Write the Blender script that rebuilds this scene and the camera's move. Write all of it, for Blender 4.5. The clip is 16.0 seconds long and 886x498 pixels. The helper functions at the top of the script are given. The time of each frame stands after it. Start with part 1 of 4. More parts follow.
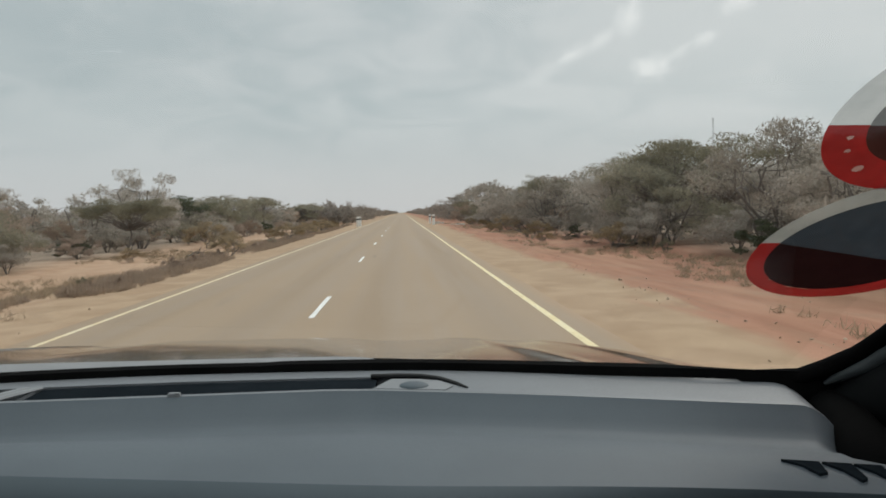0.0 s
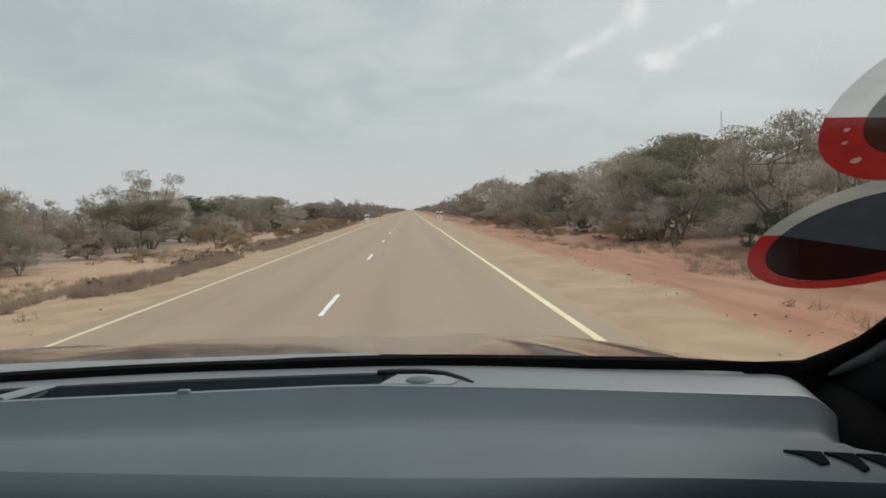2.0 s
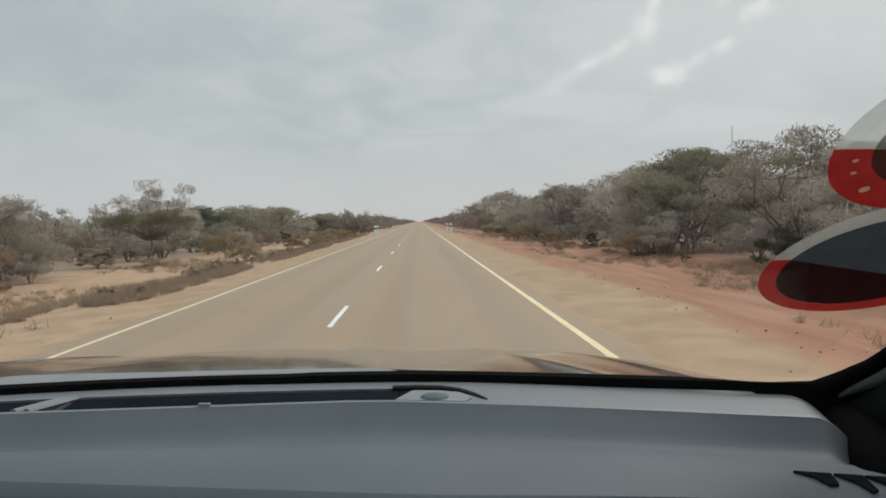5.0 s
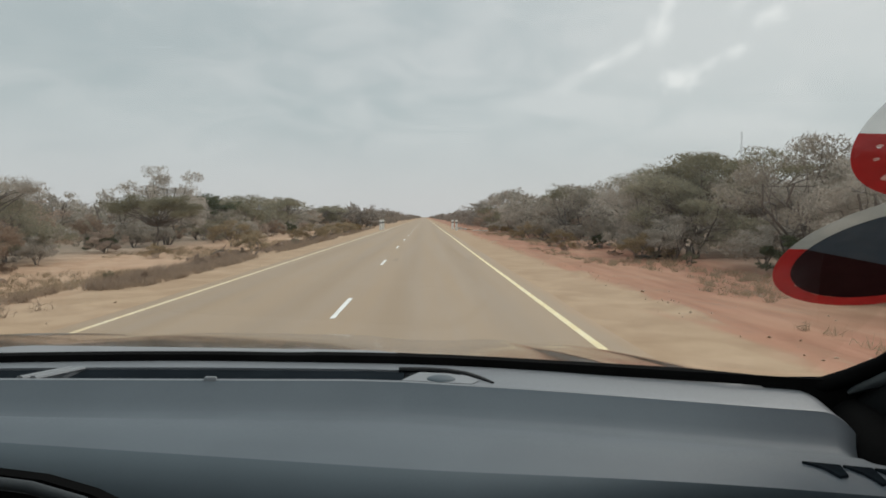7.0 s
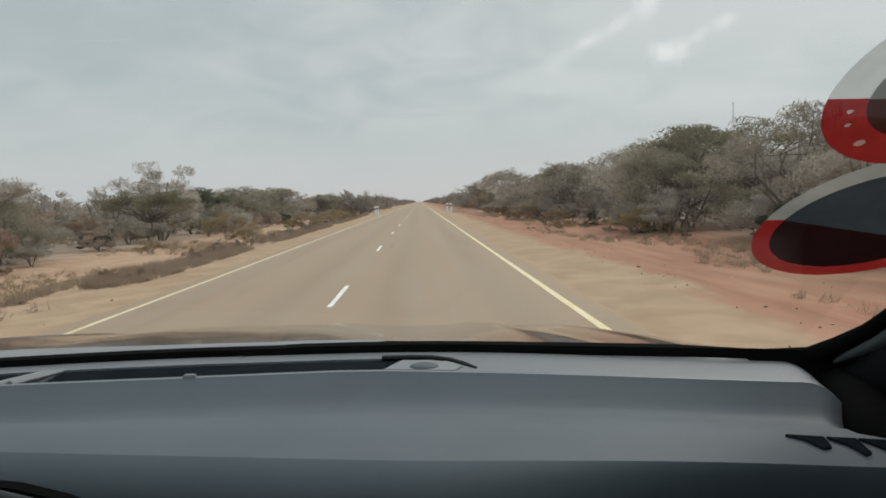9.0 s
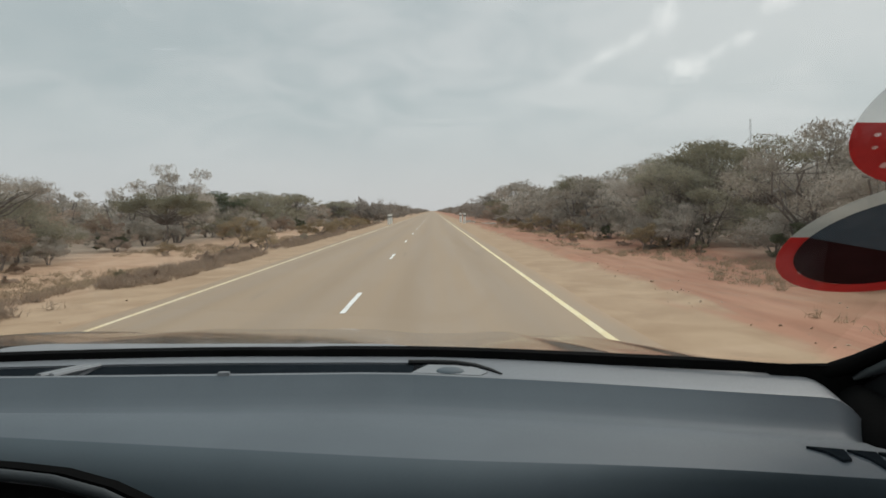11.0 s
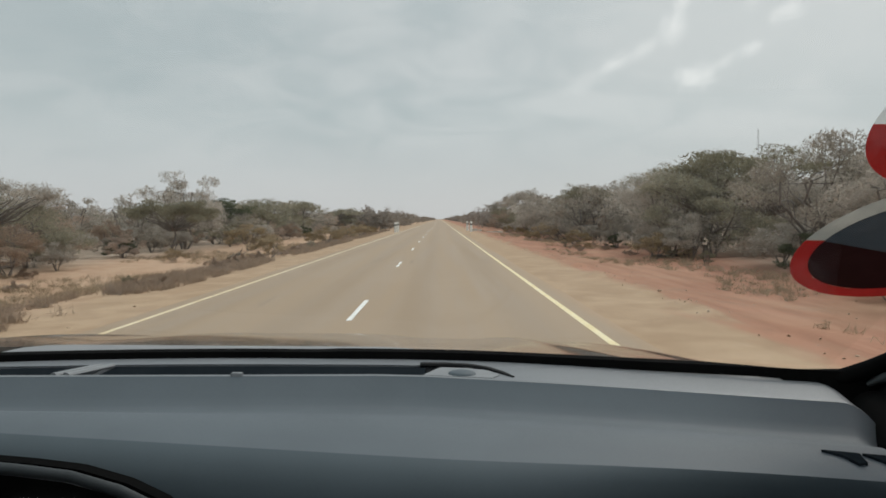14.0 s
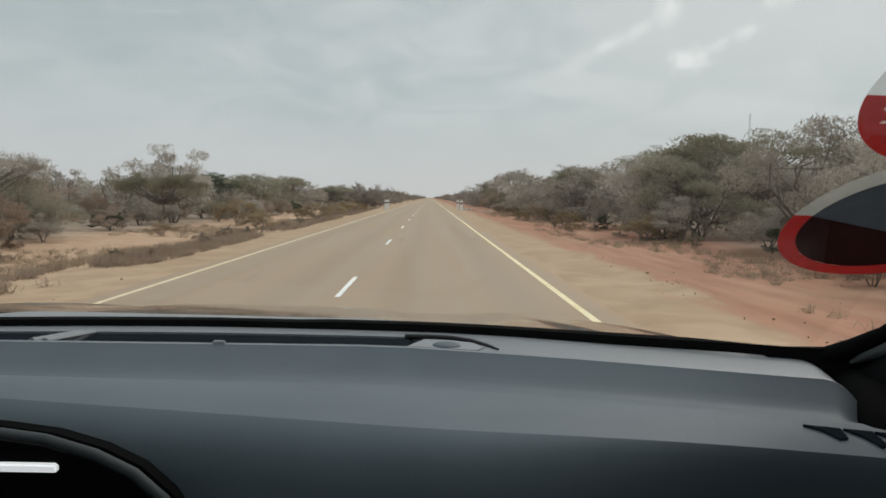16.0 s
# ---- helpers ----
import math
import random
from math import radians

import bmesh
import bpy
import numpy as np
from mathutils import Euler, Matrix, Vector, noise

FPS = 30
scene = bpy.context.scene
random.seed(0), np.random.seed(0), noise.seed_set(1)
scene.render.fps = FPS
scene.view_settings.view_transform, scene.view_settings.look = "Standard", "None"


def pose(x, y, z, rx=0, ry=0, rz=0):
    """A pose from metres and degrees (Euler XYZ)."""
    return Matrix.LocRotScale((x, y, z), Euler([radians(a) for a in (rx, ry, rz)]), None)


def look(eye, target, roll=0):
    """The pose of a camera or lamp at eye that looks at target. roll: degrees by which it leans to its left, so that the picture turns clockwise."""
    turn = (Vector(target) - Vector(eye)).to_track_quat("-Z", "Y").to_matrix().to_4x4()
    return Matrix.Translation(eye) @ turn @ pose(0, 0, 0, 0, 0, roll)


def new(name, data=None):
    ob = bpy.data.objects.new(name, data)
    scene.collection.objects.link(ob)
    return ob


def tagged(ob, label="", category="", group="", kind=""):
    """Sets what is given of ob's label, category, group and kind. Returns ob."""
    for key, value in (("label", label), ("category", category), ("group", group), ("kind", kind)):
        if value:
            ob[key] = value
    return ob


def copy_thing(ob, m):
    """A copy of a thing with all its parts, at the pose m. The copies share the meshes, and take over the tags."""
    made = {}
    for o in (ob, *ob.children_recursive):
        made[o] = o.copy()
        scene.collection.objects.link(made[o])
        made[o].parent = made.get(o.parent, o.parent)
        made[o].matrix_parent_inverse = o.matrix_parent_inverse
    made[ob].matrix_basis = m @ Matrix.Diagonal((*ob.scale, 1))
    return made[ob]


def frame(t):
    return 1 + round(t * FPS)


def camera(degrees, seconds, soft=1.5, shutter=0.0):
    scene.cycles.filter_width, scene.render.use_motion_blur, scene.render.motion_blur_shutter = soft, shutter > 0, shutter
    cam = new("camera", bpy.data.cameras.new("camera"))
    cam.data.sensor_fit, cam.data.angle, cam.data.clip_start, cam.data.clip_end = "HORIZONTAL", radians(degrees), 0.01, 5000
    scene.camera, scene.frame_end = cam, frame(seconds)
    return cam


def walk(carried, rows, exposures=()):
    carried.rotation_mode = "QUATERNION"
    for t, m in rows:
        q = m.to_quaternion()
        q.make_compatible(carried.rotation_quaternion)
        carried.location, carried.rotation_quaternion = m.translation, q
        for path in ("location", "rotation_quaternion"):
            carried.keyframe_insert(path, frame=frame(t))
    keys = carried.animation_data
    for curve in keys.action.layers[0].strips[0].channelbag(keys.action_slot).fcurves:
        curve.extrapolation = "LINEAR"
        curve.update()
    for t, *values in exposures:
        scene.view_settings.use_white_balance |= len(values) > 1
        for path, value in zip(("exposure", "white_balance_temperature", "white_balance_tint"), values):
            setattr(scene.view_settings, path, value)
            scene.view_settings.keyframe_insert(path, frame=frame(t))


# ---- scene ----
# The camera, held by hand in the front seat of a car that stands in the right-hand lane of a crowned road,
# so that the car and all in it lean a little to the right.
cam = camera(64.2, 16.0, soft=1.7)
CAR_POSE = pose(0, 0, -0.038, 0, 1.3, 0)
# in the car: seconds, eye x, y, z, turn to the right, tilt down, lean to the left (degrees)
PATH = [
    (0, 0.0077, 0.0264, 1.6126, 3.268, 3.018, -0.689),
    (0.5, 0.0137, 0.0100, 1.6274, 2.941, 2.654, -1.486),
    (1, 0.0188, 0.0141, 1.6219, 2.965, 2.744, -1.982),
    (1.5, 0.0048, 0.0111, 1.6183, 3.015, 2.889, -1.223),
    (2, 0.0126, 0.0171, 1.6120, 2.590, 3.257, -1.361),
    (2.5, -0.0138, 0.0199, 1.5972, 2.689, 3.444, 0.516),
    (3, -0.0101, 0.0129, 1.6107, 2.647, 3.706, -0.809),
    (3.5, -0.0041, 0.0138, 1.6053, 2.253, 3.314, -0.506),
    (4, 0.0121, -0.0161, 1.6464, 2.371, 1.052, -0.587),
    (4.5, 0.0072, -0.0016, 1.6237, 1.935, 2.281, -0.903),
    (6.8, -0.0048, -0.0085, 1.6217, 1.535, 2.262, -0.310),
    (7, -0.0062, 0.0010, 1.6025, 1.508, 2.556, 1.110),
    (7.5, 0.0214, -0.0103, 1.6325, 1.055, 2.531, -2.548),
    (8, 0.0385, -0.0018, 1.6298, 1.335, 2.775, -3.201),
    (8.5, 0.0118, 0.0090, 1.5984, 1.569, 3.183, -0.260),
    (9, 0.0197, 0.0148, 1.6043, 1.810, 3.900, -1.348),
    (9.5, -0.0001, 0.0029, 1.6044, 1.718, 4.025, 0.901),
    (11.8, -0.0078, -0.0129, 1.6027, 0.433, 2.745, -0.133),
    (12, -0.0220, -0.0050, 1.5854, 0.466, 3.432, 1.312),
    (12.5, 0.0419, -0.0124, 1.6238, 0.519, 3.599, -2.805),
    (13, 0.0298, -0.0036, 1.6268, 1.092, 3.733, -0.583),
    (13.5, -0.0012, -0.0181, 1.6149, 1.334, 2.410, 0.674),
    (14, -0.0130, -0.0161, 1.5962, 0.288, 2.433, 0.464),
    (14.5, -0.0227, -0.0066, 1.5781, 0.352, 3.021, 1.614),
    (15, 0.0079, -0.0185, 1.6005, 0.329, 3.048, -0.410),
    (15.5, 0.0004, -0.0010, 1.5884, 0.804, 3.770, 0.090),
    (16, -0.0081, -0.0064, 1.5849, 1.148, 4.137, 1.552),
]


def aim(x, y, z, turn, tilt, lean):
    a, b = radians(turn), radians(tilt)
    way = Vector((math.sin(a) * math.cos(b), math.cos(a) * math.cos(b), -math.sin(b)))
    return look((x, y, z), Vector((x, y, z)) + way, lean)


walk(cam, [(row[0], CAR_POSE @ aim(*row[1:])) for row in PATH], exposures=[(0, 0.0), (16, 0.0)])


# ---- node helpers ----
def num(tree, op, a, b=None, c=None, clamp=False):
    n = tree.nodes.new("ShaderNodeMath")
    n.operation, n.use_clamp = op, clamp
    for i, v in enumerate((a, b, c)):
        if v is None:
            continue
        if isinstance(v, (int, float)):
            n.inputs[i].default_value = v
        else:
            tree.links.new(v, n.inputs[i])
    return n.outputs[0]


def blend(tree, fac, a, b, kind="MIX"):
    n = tree.nodes.new("ShaderNodeMix")
    n.data_type, n.blend_type = "RGBA", kind
    for sock, v in ((n.inputs[0], fac), (n.inputs[6], a), (n.inputs[7], b)):
        if isinstance(v, (int, float)):
            sock.default_value = v
        elif isinstance(v, tuple):
            sock.default_value = (*v, 1.0)
        else:
            tree.links.new(v, sock)
    return n.outputs[2]


def smooth(tree, v, lo, hi, to_lo=0.0, to_hi=1.0):
    n = tree.nodes.new("ShaderNodeMapRange")
    n.interpolation_type = "SMOOTHSTEP"
    tree.links.new(v, n.inputs[0])
    for i, x in enumerate((lo, hi, to_lo, to_hi)):
        n.inputs[1 + i].default_value = x
    return n.outputs[0]


def noise_of(tree, vec, scale, detail=3.0, rough=0.55, distort=0.0):
    n = tree.nodes.new("ShaderNodeTexNoise")
    n.inputs["Scale"].default_value = scale
    n.inputs["Detail"].default_value = detail
    n.inputs["Roughness"].default_value = rough
    n.inputs["Distortion"].default_value = distort
    tree.links.new(vec, n.inputs["Vector"])
    return n.outputs["Fac"]


def stretched(tree, vec, sx, sy, sz):
    n = tree.nodes.new("ShaderNodeMapping")
    n.inputs["Scale"].default_value = (sx, sy, sz)
    tree.links.new(vec, n.inputs["Vector"])
    return n.outputs[0]


# ---- world: a high, broken overcast ----
SUN_TURN, SUN_HEIGHT = 38.0, 42.0
world = bpy.data.worlds.new("overcast_sky")
scene.world = world
world.use_nodes = True
wt = world.node_tree
wt.nodes.clear()
geo = wt.nodes.new("ShaderNodeTexCoord")
sep = wt.nodes.new("ShaderNodeSeparateXYZ")
wt.links.new(geo.outputs["Generated"], sep.inputs[0])
dx, dy, dz = sep.outputs
az = num(wt, "MULTIPLY", num(wt, "ARCTAN2", dx, dy), 57.2958)
el = num(wt, "MULTIPLY", num(wt, "ARCSINE", dz), 57.2958)
comb = wt.nodes.new("ShaderNodeCombineXYZ")
wt.links.new(az, comb.inputs[0])
wt.links.new(el, comb.inputs[1])
ang = comb.outputs[0]
# cloud sheets, drawn out sideways near the horizon
puffs = noise_of(wt, stretched(wt, ang, 0.045, 0.11, 1.0), 1.0, 4.0, 0.5, 0.4)
wisps = noise_of(wt, stretched(wt, ang, 0.13, 0.36, 1.0), 1.0, 6.0, 0.62, 1.2)
mottle = num(wt, "ADD", num(wt, "MULTIPLY", puffs, 0.6), num(wt, "MULTIPLY", wisps, 0.4))
shade = smooth(wt, mottle, 0.38, 0.62)
cloud = blend(wt, shade, (0.480, 0.538, 0.548), (0.615, 0.650, 0.652))
cloud = blend(wt, smooth(wt, az, -40.0, 4.0, 0.35, 0.0), cloud, (0.43, 0.50, 0.515))
low = smooth(wt, el, 0.0, 9.0)
cloud = blend(wt, low, (0.585, 0.600, 0.615), cloud)
# breaks in the sheet towards the hidden sun
breaks = None
frayed = num(wt, "MULTIPLY", num(wt, "SUBTRACT", noise_of(wt, ang, 0.75, 6.0, 0.7, 0.6), 0.5), 4.2)
for ba, be, long, thick, turn, amp in ((19.8, 10.3, 0.95, 0.55, 8, 1.0), (21.6, 11.1, 1.1, 0.30, 28, 0.5), (23.8, 12.0, 0.7, 0.32, 24, 0.7), (18.2, 14.0, 0.75, 0.55, 50, 1.0),
                                       (16.4, 12.8, 1.2, 0.32, 34, 0.55), (13.9, 11.7, 0.9, 0.34, 26, 0.75), (26.3, 14.3, 0.75, 0.45, 15, 0.8), (19.1, 16.2, 1.1, 0.38, 76, 0.7),
                                       (29.5, 17.0, 2.0, 0.6, 35, 0.6), (11.8, 10.4, 1.2, 0.45, 22, 0.3), (24.6, 15.9, 1.3, 0.4, 40, 0.4)):
    ca, sa = math.cos(radians(turn)), math.sin(radians(turn))
    u = num(wt, "SUBTRACT", az, ba)
    v = num(wt, "SUBTRACT", el, be)
    p = num(wt, "DIVIDE", num(wt, "ADD", num(wt, "MULTIPLY", u, ca), num(wt, "MULTIPLY", v, sa)), long)
    q = num(wt, "DIVIDE", num(wt, "SUBTRACT", num(wt, "MULTIPLY", v, ca), num(wt, "MULTIPLY", u, sa)), thick)
    r = num(wt, "SQRT", num(wt, "ADD", num(wt, "MULTIPLY", p, p), num(wt, "MULTIPLY", q, q)))
    r = num(wt, "ADD", r, frayed)
    g = smooth(wt, r, 0.0, 2.3, amp, 0.0)
    breaks = g if breaks is None else num(wt, "MAXIMUM", breaks, g)
glow = num(wt, "MULTIPLY", smooth(wt, az, 2.0, 20.0), smooth(wt, el, 3.0, 13.0))
cloud = blend(wt, num(wt, "MULTIPLY", glow, 0.55), cloud, (0.76, 0.77, 0.755))
cloud = blend(wt, num(wt, "MULTIPLY", breaks, 0.72), cloud, (0.92, 0.93, 0.91))
# an overcast sky is brightest overhead
lift = smooth(wt, dz, 0.22, 0.95, 1.0, 2.0)
gain = wt.nodes.new("ShaderNodeVectorMath")
gain.operation = "SCALE"
wt.links.new(cloud, gain.inputs[0])
wt.links.new(lift, gain.inputs["Scale"])
clouds_bg = wt.nodes.new("ShaderNodeBackground")
wt.links.new(gain.outputs[0], clouds_bg.inputs[0])
sky = wt.nodes.new("ShaderNodeTexSky")
sky.sky_type, sky.sun_disc = "NISHITA", False
sky.sun_elevation, sky.sun_rotation = radians(SUN_HEIGHT), radians(SUN_TURN)
sky_bg = wt.nodes.new("ShaderNodeBackground")
sky_bg.inputs[1].default_value = 0.1
wt.links.new(sky.outputs[0], sky_bg.inputs[0])
both = wt.nodes.new("ShaderNodeMixShader")
both.inputs[0].default_value = 0.06
wt.links.new(clouds_bg.outputs[0], both.inputs[1])
wt.links.new(sky_bg.outputs[0], both.inputs[2])
w_out = wt.nodes.new("ShaderNodeOutputWorld")
wt.links.new(both.outputs[0], w_out.inputs[0])

sun = new("sun", bpy.data.lights.new("sun", "SUN"))
sun.data.energy, sun.data.angle, sun.data.color = 0.9, radians(38), (1.0, 0.95, 0.88)
sun.matrix_world = look((60 * math.sin(radians(SUN_TURN)), 60 * math.cos(radians(SUN_TURN)), 60 * math.tan(radians(SUN_HEIGHT))), (0, 0, 0))


# ---- materials ----
def material(name, a, b, scale=6.0, fine=90.0, rough=0.8, metal=0.0, bump=0.2, depth=0.004, coords="Object", spread=0.0, spec=0.5, stretch=(1, 1, 1), coat=0.0):
    """Two colours mixed by coarse and fine grain, with relief; spread varies it from piece to piece."""
    m = bpy.data.materials.new(name)
    m.use_nodes = True
    t = m.node_tree
    bsdf = t.nodes["Principled BSDF"]
    if coords == "World":
        vec = t.nodes.new("ShaderNodeNewGeometry").outputs["Position"]
    else:
        vec = t.nodes.new("ShaderNodeTexCoord").outputs["Object"]
    vec = stretched(t, vec, *stretch)
    big, small = noise_of(t, vec, scale, 4.0), noise_of(t, vec, fine, 3.0, 0.65)
    mixed = num(t, "ADD", num(t, "MULTIPLY", big, 0.6), num(t, "MULTIPLY", small, 0.4))
    col = blend(t, smooth(t, mixed, 0.33, 0.67), a, b)
    if spread:
        info = t.nodes.new("ShaderNodeObjectInfo")
        hsv = t.nodes.new("ShaderNodeHueSaturation")
        t.links.new(smooth(t, info.outputs["Random"], 0, 1, 1 - spread, 1 + spread), hsv.inputs["Value"])
        t.links.new(col, hsv.inputs["Color"])
        col = hsv.outputs[0]
    t.links.new(col, bsdf.inputs["Base Color"])
    t.links.new(smooth(t, small, 0.2, 0.8, max(rough - 0.08, 0.02), min(rough + 0.08, 1.0)), bsdf.inputs["Roughness"])
    bsdf.inputs["Metallic"].default_value = metal
    bsdf.inputs["Specular IOR Level"].default_value = spec
    bsdf.inputs["Coat Weight"].default_value = coat
    bsdf.inputs["Coat Roughness"].default_value = 0.04
    if bump:
        n = t.nodes.new("ShaderNodeBump")
        n.inputs["Strength"].default_value = bump
        n.inputs["Distance"].default_value = depth
        t.links.new(mixed, n.inputs["Height"])
        t.links.new(n.outputs[0], bsdf.inputs["Normal"])
    return m


def ground_material():
    """Pale sand with gravel beside the road, red earth on the right, leaf litter in the bush."""
    m = bpy.data.materials.new("bush_soil")
    m.use_nodes = True
    t = m.node_tree
    bsdf = t.nodes["Principled BSDF"]
    pos = t.nodes.new("ShaderNodeNewGeometry").outputs["Position"]
    s = t.nodes.new("ShaderNodeSeparateXYZ")
    t.links.new(pos, s.inputs[0])
    x, y = s.outputs[0], s.outputs[1]
    wide = noise_of(t, pos, 0.12, 4.0, 0.6)
    mid = noise_of(t, pos, 0.9, 4.0, 0.6, 0.5)
    along = noise_of(t, stretched(t, pos, 1.2, 0.22, 1.0), 1.0, 4.0, 0.6)
    grit = noise_of(t, pos, 38.0, 3.0, 0.7)
    edge = num(t, "ADD", x, num(t, "MULTIPLY", num(t, "SUBTRACT", wide, 0.5), 5.0))
    edge2 = num(t, "ADD", x, num(t, "MULTIPLY", num(t, "SUBTRACT", along, 0.5), 3.0))
    sand = blend(t, smooth(t, mid, 0.3, 0.7), SAND_A, SAND_B)
    red = blend(t, smooth(t, along, 0.3, 0.7), RED_A, RED_B)
    pink = blend(t, smooth(t, mid, 0.3, 0.7), PINK_A, PINK_B)
    litter = blend(t, smooth(t, mid, 0.35, 0.65), LITTER_A, LITTER_B)
    is_red = num(t, "MULTIPLY", smooth(t, edge2, 4.2, 5.0), smooth(t, y, -110.0, -40.0))
    is_red = num(t, "MULTIPLY", is_red, smooth(t, wide, 0.25, 0.55, 0.55, 1.0))
    red = blend(t, smooth(t, mid, 0.52, 0.72, 0.0, 0.45), red, (0.235, 0.150, 0.108))
    col = blend(t, is_red, sand, red)
    is_pink = smooth(t, edge, -7.2, -10.0)
    col = blend(t, num(t, "MULTIPLY", is_pink, 0.8), col, pink)
    is_litter = num(t, "MAXIMUM", smooth(t, edge, 10.5, 15.0), smooth(t, edge, -14.0, -19.0))
    col = blend(t, num(t, "MULTIPLY", is_litter, 0.85), col, litter)
    col = blend(t, smooth(t, grit, 0.25, 0.75, 0.0, 0.35), col, (0.16, 0.115, 0.08), "MIX")
    t.links.new(col, bsdf.inputs["Base Color"])
    bsdf.inputs["Roughness"].default_value = 0.95
    bsdf.inputs["Specular IOR Level"].default_value = 0.15
    h = num(t, "ADD", num(t, "MULTIPLY", mid, 1.0), num(t, "MULTIPLY", grit, 0.25))
    n = t.nodes.new("ShaderNodeBump")
    n.inputs["Strength"].default_value, n.inputs["Distance"].default_value = 0.4, 0.035
    t.links.new(h, n.inputs["Height"])
    t.links.new(n.outputs[0], bsdf.inputs["Normal"])
    return m


def road_material():
    """Dusty chip seal, polished in the wheel tracks, with old stains."""
    m = bpy.data.materials.new("chip_seal")
    m.use_nodes = True
    t = m.node_tree
    bsdf = t.nodes["Principled BSDF"]
    pos = t.nodes.new("ShaderNodeNewGeometry").outputs["Position"]
    s = t.nodes.new("ShaderNodeSeparateXYZ")
    t.links.new(pos, s.inputs[0])
    x = s.outputs[0]
    chips = noise_of(t, pos, 140.0, 2.0, 0.7)
    long = noise_of(t, stretched(t, pos, 1.6, 0.045, 1.0), 1.0, 5.0, 0.6)
    stain = noise_of(t, stretched(t, pos, 0.7, 0.12, 1.0), 1.0, 5.0, 0.65, 0.8)
    col = blend(t, smooth(t, chips, 0.25, 0.75), ROAD_A, ROAD_B)
    col = blend(t, smooth(t, long, 0.35, 0.65, 0.0, 0.8), col, ROAD_C)
    for centre in (-0.45, 1.35, -4.2, -2.3):
        d = num(t, "ABSOLUTE", num(t, "SUBTRACT", x, centre))
        col = blend(t, num(t, "MULTIPLY", smooth(t, d, 0.1, 0.55, 1.0, 0.0), num(t, "MULTIPLY", long, 0.45)), col, ROAD_D)
    col = blend(t, smooth(t, stain, 0.60, 0.76, 0.0, 0.5), col, (0.17, 0.14, 0.112))
    rim = num(t, "ABSOLUTE", num(t, "SUBTRACT", x, -1.38))
    rim = num(t, "ADD", rim, num(t, "MULTIPLY", num(t, "SUBTRACT", stain, 0.5), 0.7))
    col = blend(t, smooth(t, rim, 3.75, 4.1, 0.0, 0.75), col, SAND_A)
    t.links.new(col, bsdf.inputs["Base Color"])
    t.links.new(smooth(t, long, 0.3, 0.7, 0.72, 0.9), bsdf.inputs["Roughness"])
    bsdf.inputs["Specular IOR Level"].default_value = 0.3
    n = t.nodes.new("ShaderNodeBump")
    n.inputs["Strength"].default_value, n.inputs["Distance"].default_value = 0.5, 0.008
    t.links.new(chips, n.inputs["Height"])
    t.links.new(n.outputs[0], bsdf.inputs["Normal"])
    return m


def paint_material(name, a, b, wear):
    """Road paint, worn through in flecks."""
    m = bpy.data.materials.new(name)
    m.use_nodes = True
    t = m.node_tree
    bsdf = t.nodes["Principled BSDF"]
    pos = t.nodes.new("ShaderNodeNewGeometry").outputs["Position"]
    fine, wide = noise_of(t, pos, 45.0, 3.0, 0.7), noise_of(t, pos, 1.3, 3.0, 0.6)
    col = blend(t, smooth(t, wide, 0.35, 0.65), a, b)
    worn = num(t, "ADD", num(t, "MULTIPLY", fine, 0.6), num(t, "MULTIPLY", wide, 0.4))
    col = blend(t, smooth(t, worn, 0.56, 0.66, 0.0, wear), col, ROAD_B)
    t.links.new(col, bsdf.inputs["Base Color"])
    bsdf.inputs["Roughness"].default_value = 0.7
    return m


def glass_material():
    m = bpy.data.materials.new("windscreen_glass")
    m.use_nodes = True
    t = m.node_tree
    t.nodes.clear()
    clear = t.nodes.new("ShaderNodeBsdfTransparent")
    clear.inputs[0].default_value = (0.965, 0.975, 0.965, 1)
    gloss = t.nodes.new("ShaderNodeBsdfGlossy")
    gloss.inputs["Roughness"].default_value = 0.03
    mix = t.nodes.new("ShaderNodeMixShader")
    out = t.nodes.new("ShaderNodeOutputMaterial")
    mix.inputs[0].default_value = 0.05
    t.links.new(clear.outputs[0], mix.inputs[1])
    t.links.new(gloss.outputs[0], mix.inputs[2])
    t.links.new(mix.outputs[0], out.inputs[0])
    return m


def film_material(name, colour, clear):
    """Printed film on the glass: partly see-through."""
    m = bpy.data.materials.new(name)
    m.use_nodes = True
    t = m.node_tree
    t.nodes.clear()
    vec = t.nodes.new("ShaderNodeTexCoord").outputs["Object"]
    see_through = t.nodes.new("ShaderNodeBsdfTransparent")
    body = t.nodes.new("ShaderNodeBsdfDiffuse")
    lit = t.nodes.new("ShaderNodeBsdfTranslucent")
    col = blend(t, smooth(t, noise_of(t, vec, 35.0, 3.0), 0.3, 0.7), tuple(c * 0.82 for c in colour), colour)
    t.links.new(col, body.inputs[0])
    t.links.new(col, lit.inputs[0])
    half = t.nodes.new("ShaderNodeMixShader")
    half.inputs[0].default_value = 0.5
    t.links.new(body.outputs[0], half.inputs[1])
    t.links.new(lit.outputs[0], half.inputs[2])
    mix = t.nodes.new("ShaderNodeMixShader")
    mix.inputs[0].default_value = 1 - clear
    out = t.nodes.new("ShaderNodeOutputMaterial")
    t.links.new(see_through.outputs[0], mix.inputs[1])
    t.links.new(half.outputs[0], mix.inputs[2])
    t.links.new(mix.outputs[0], out.inputs[0])
    return m


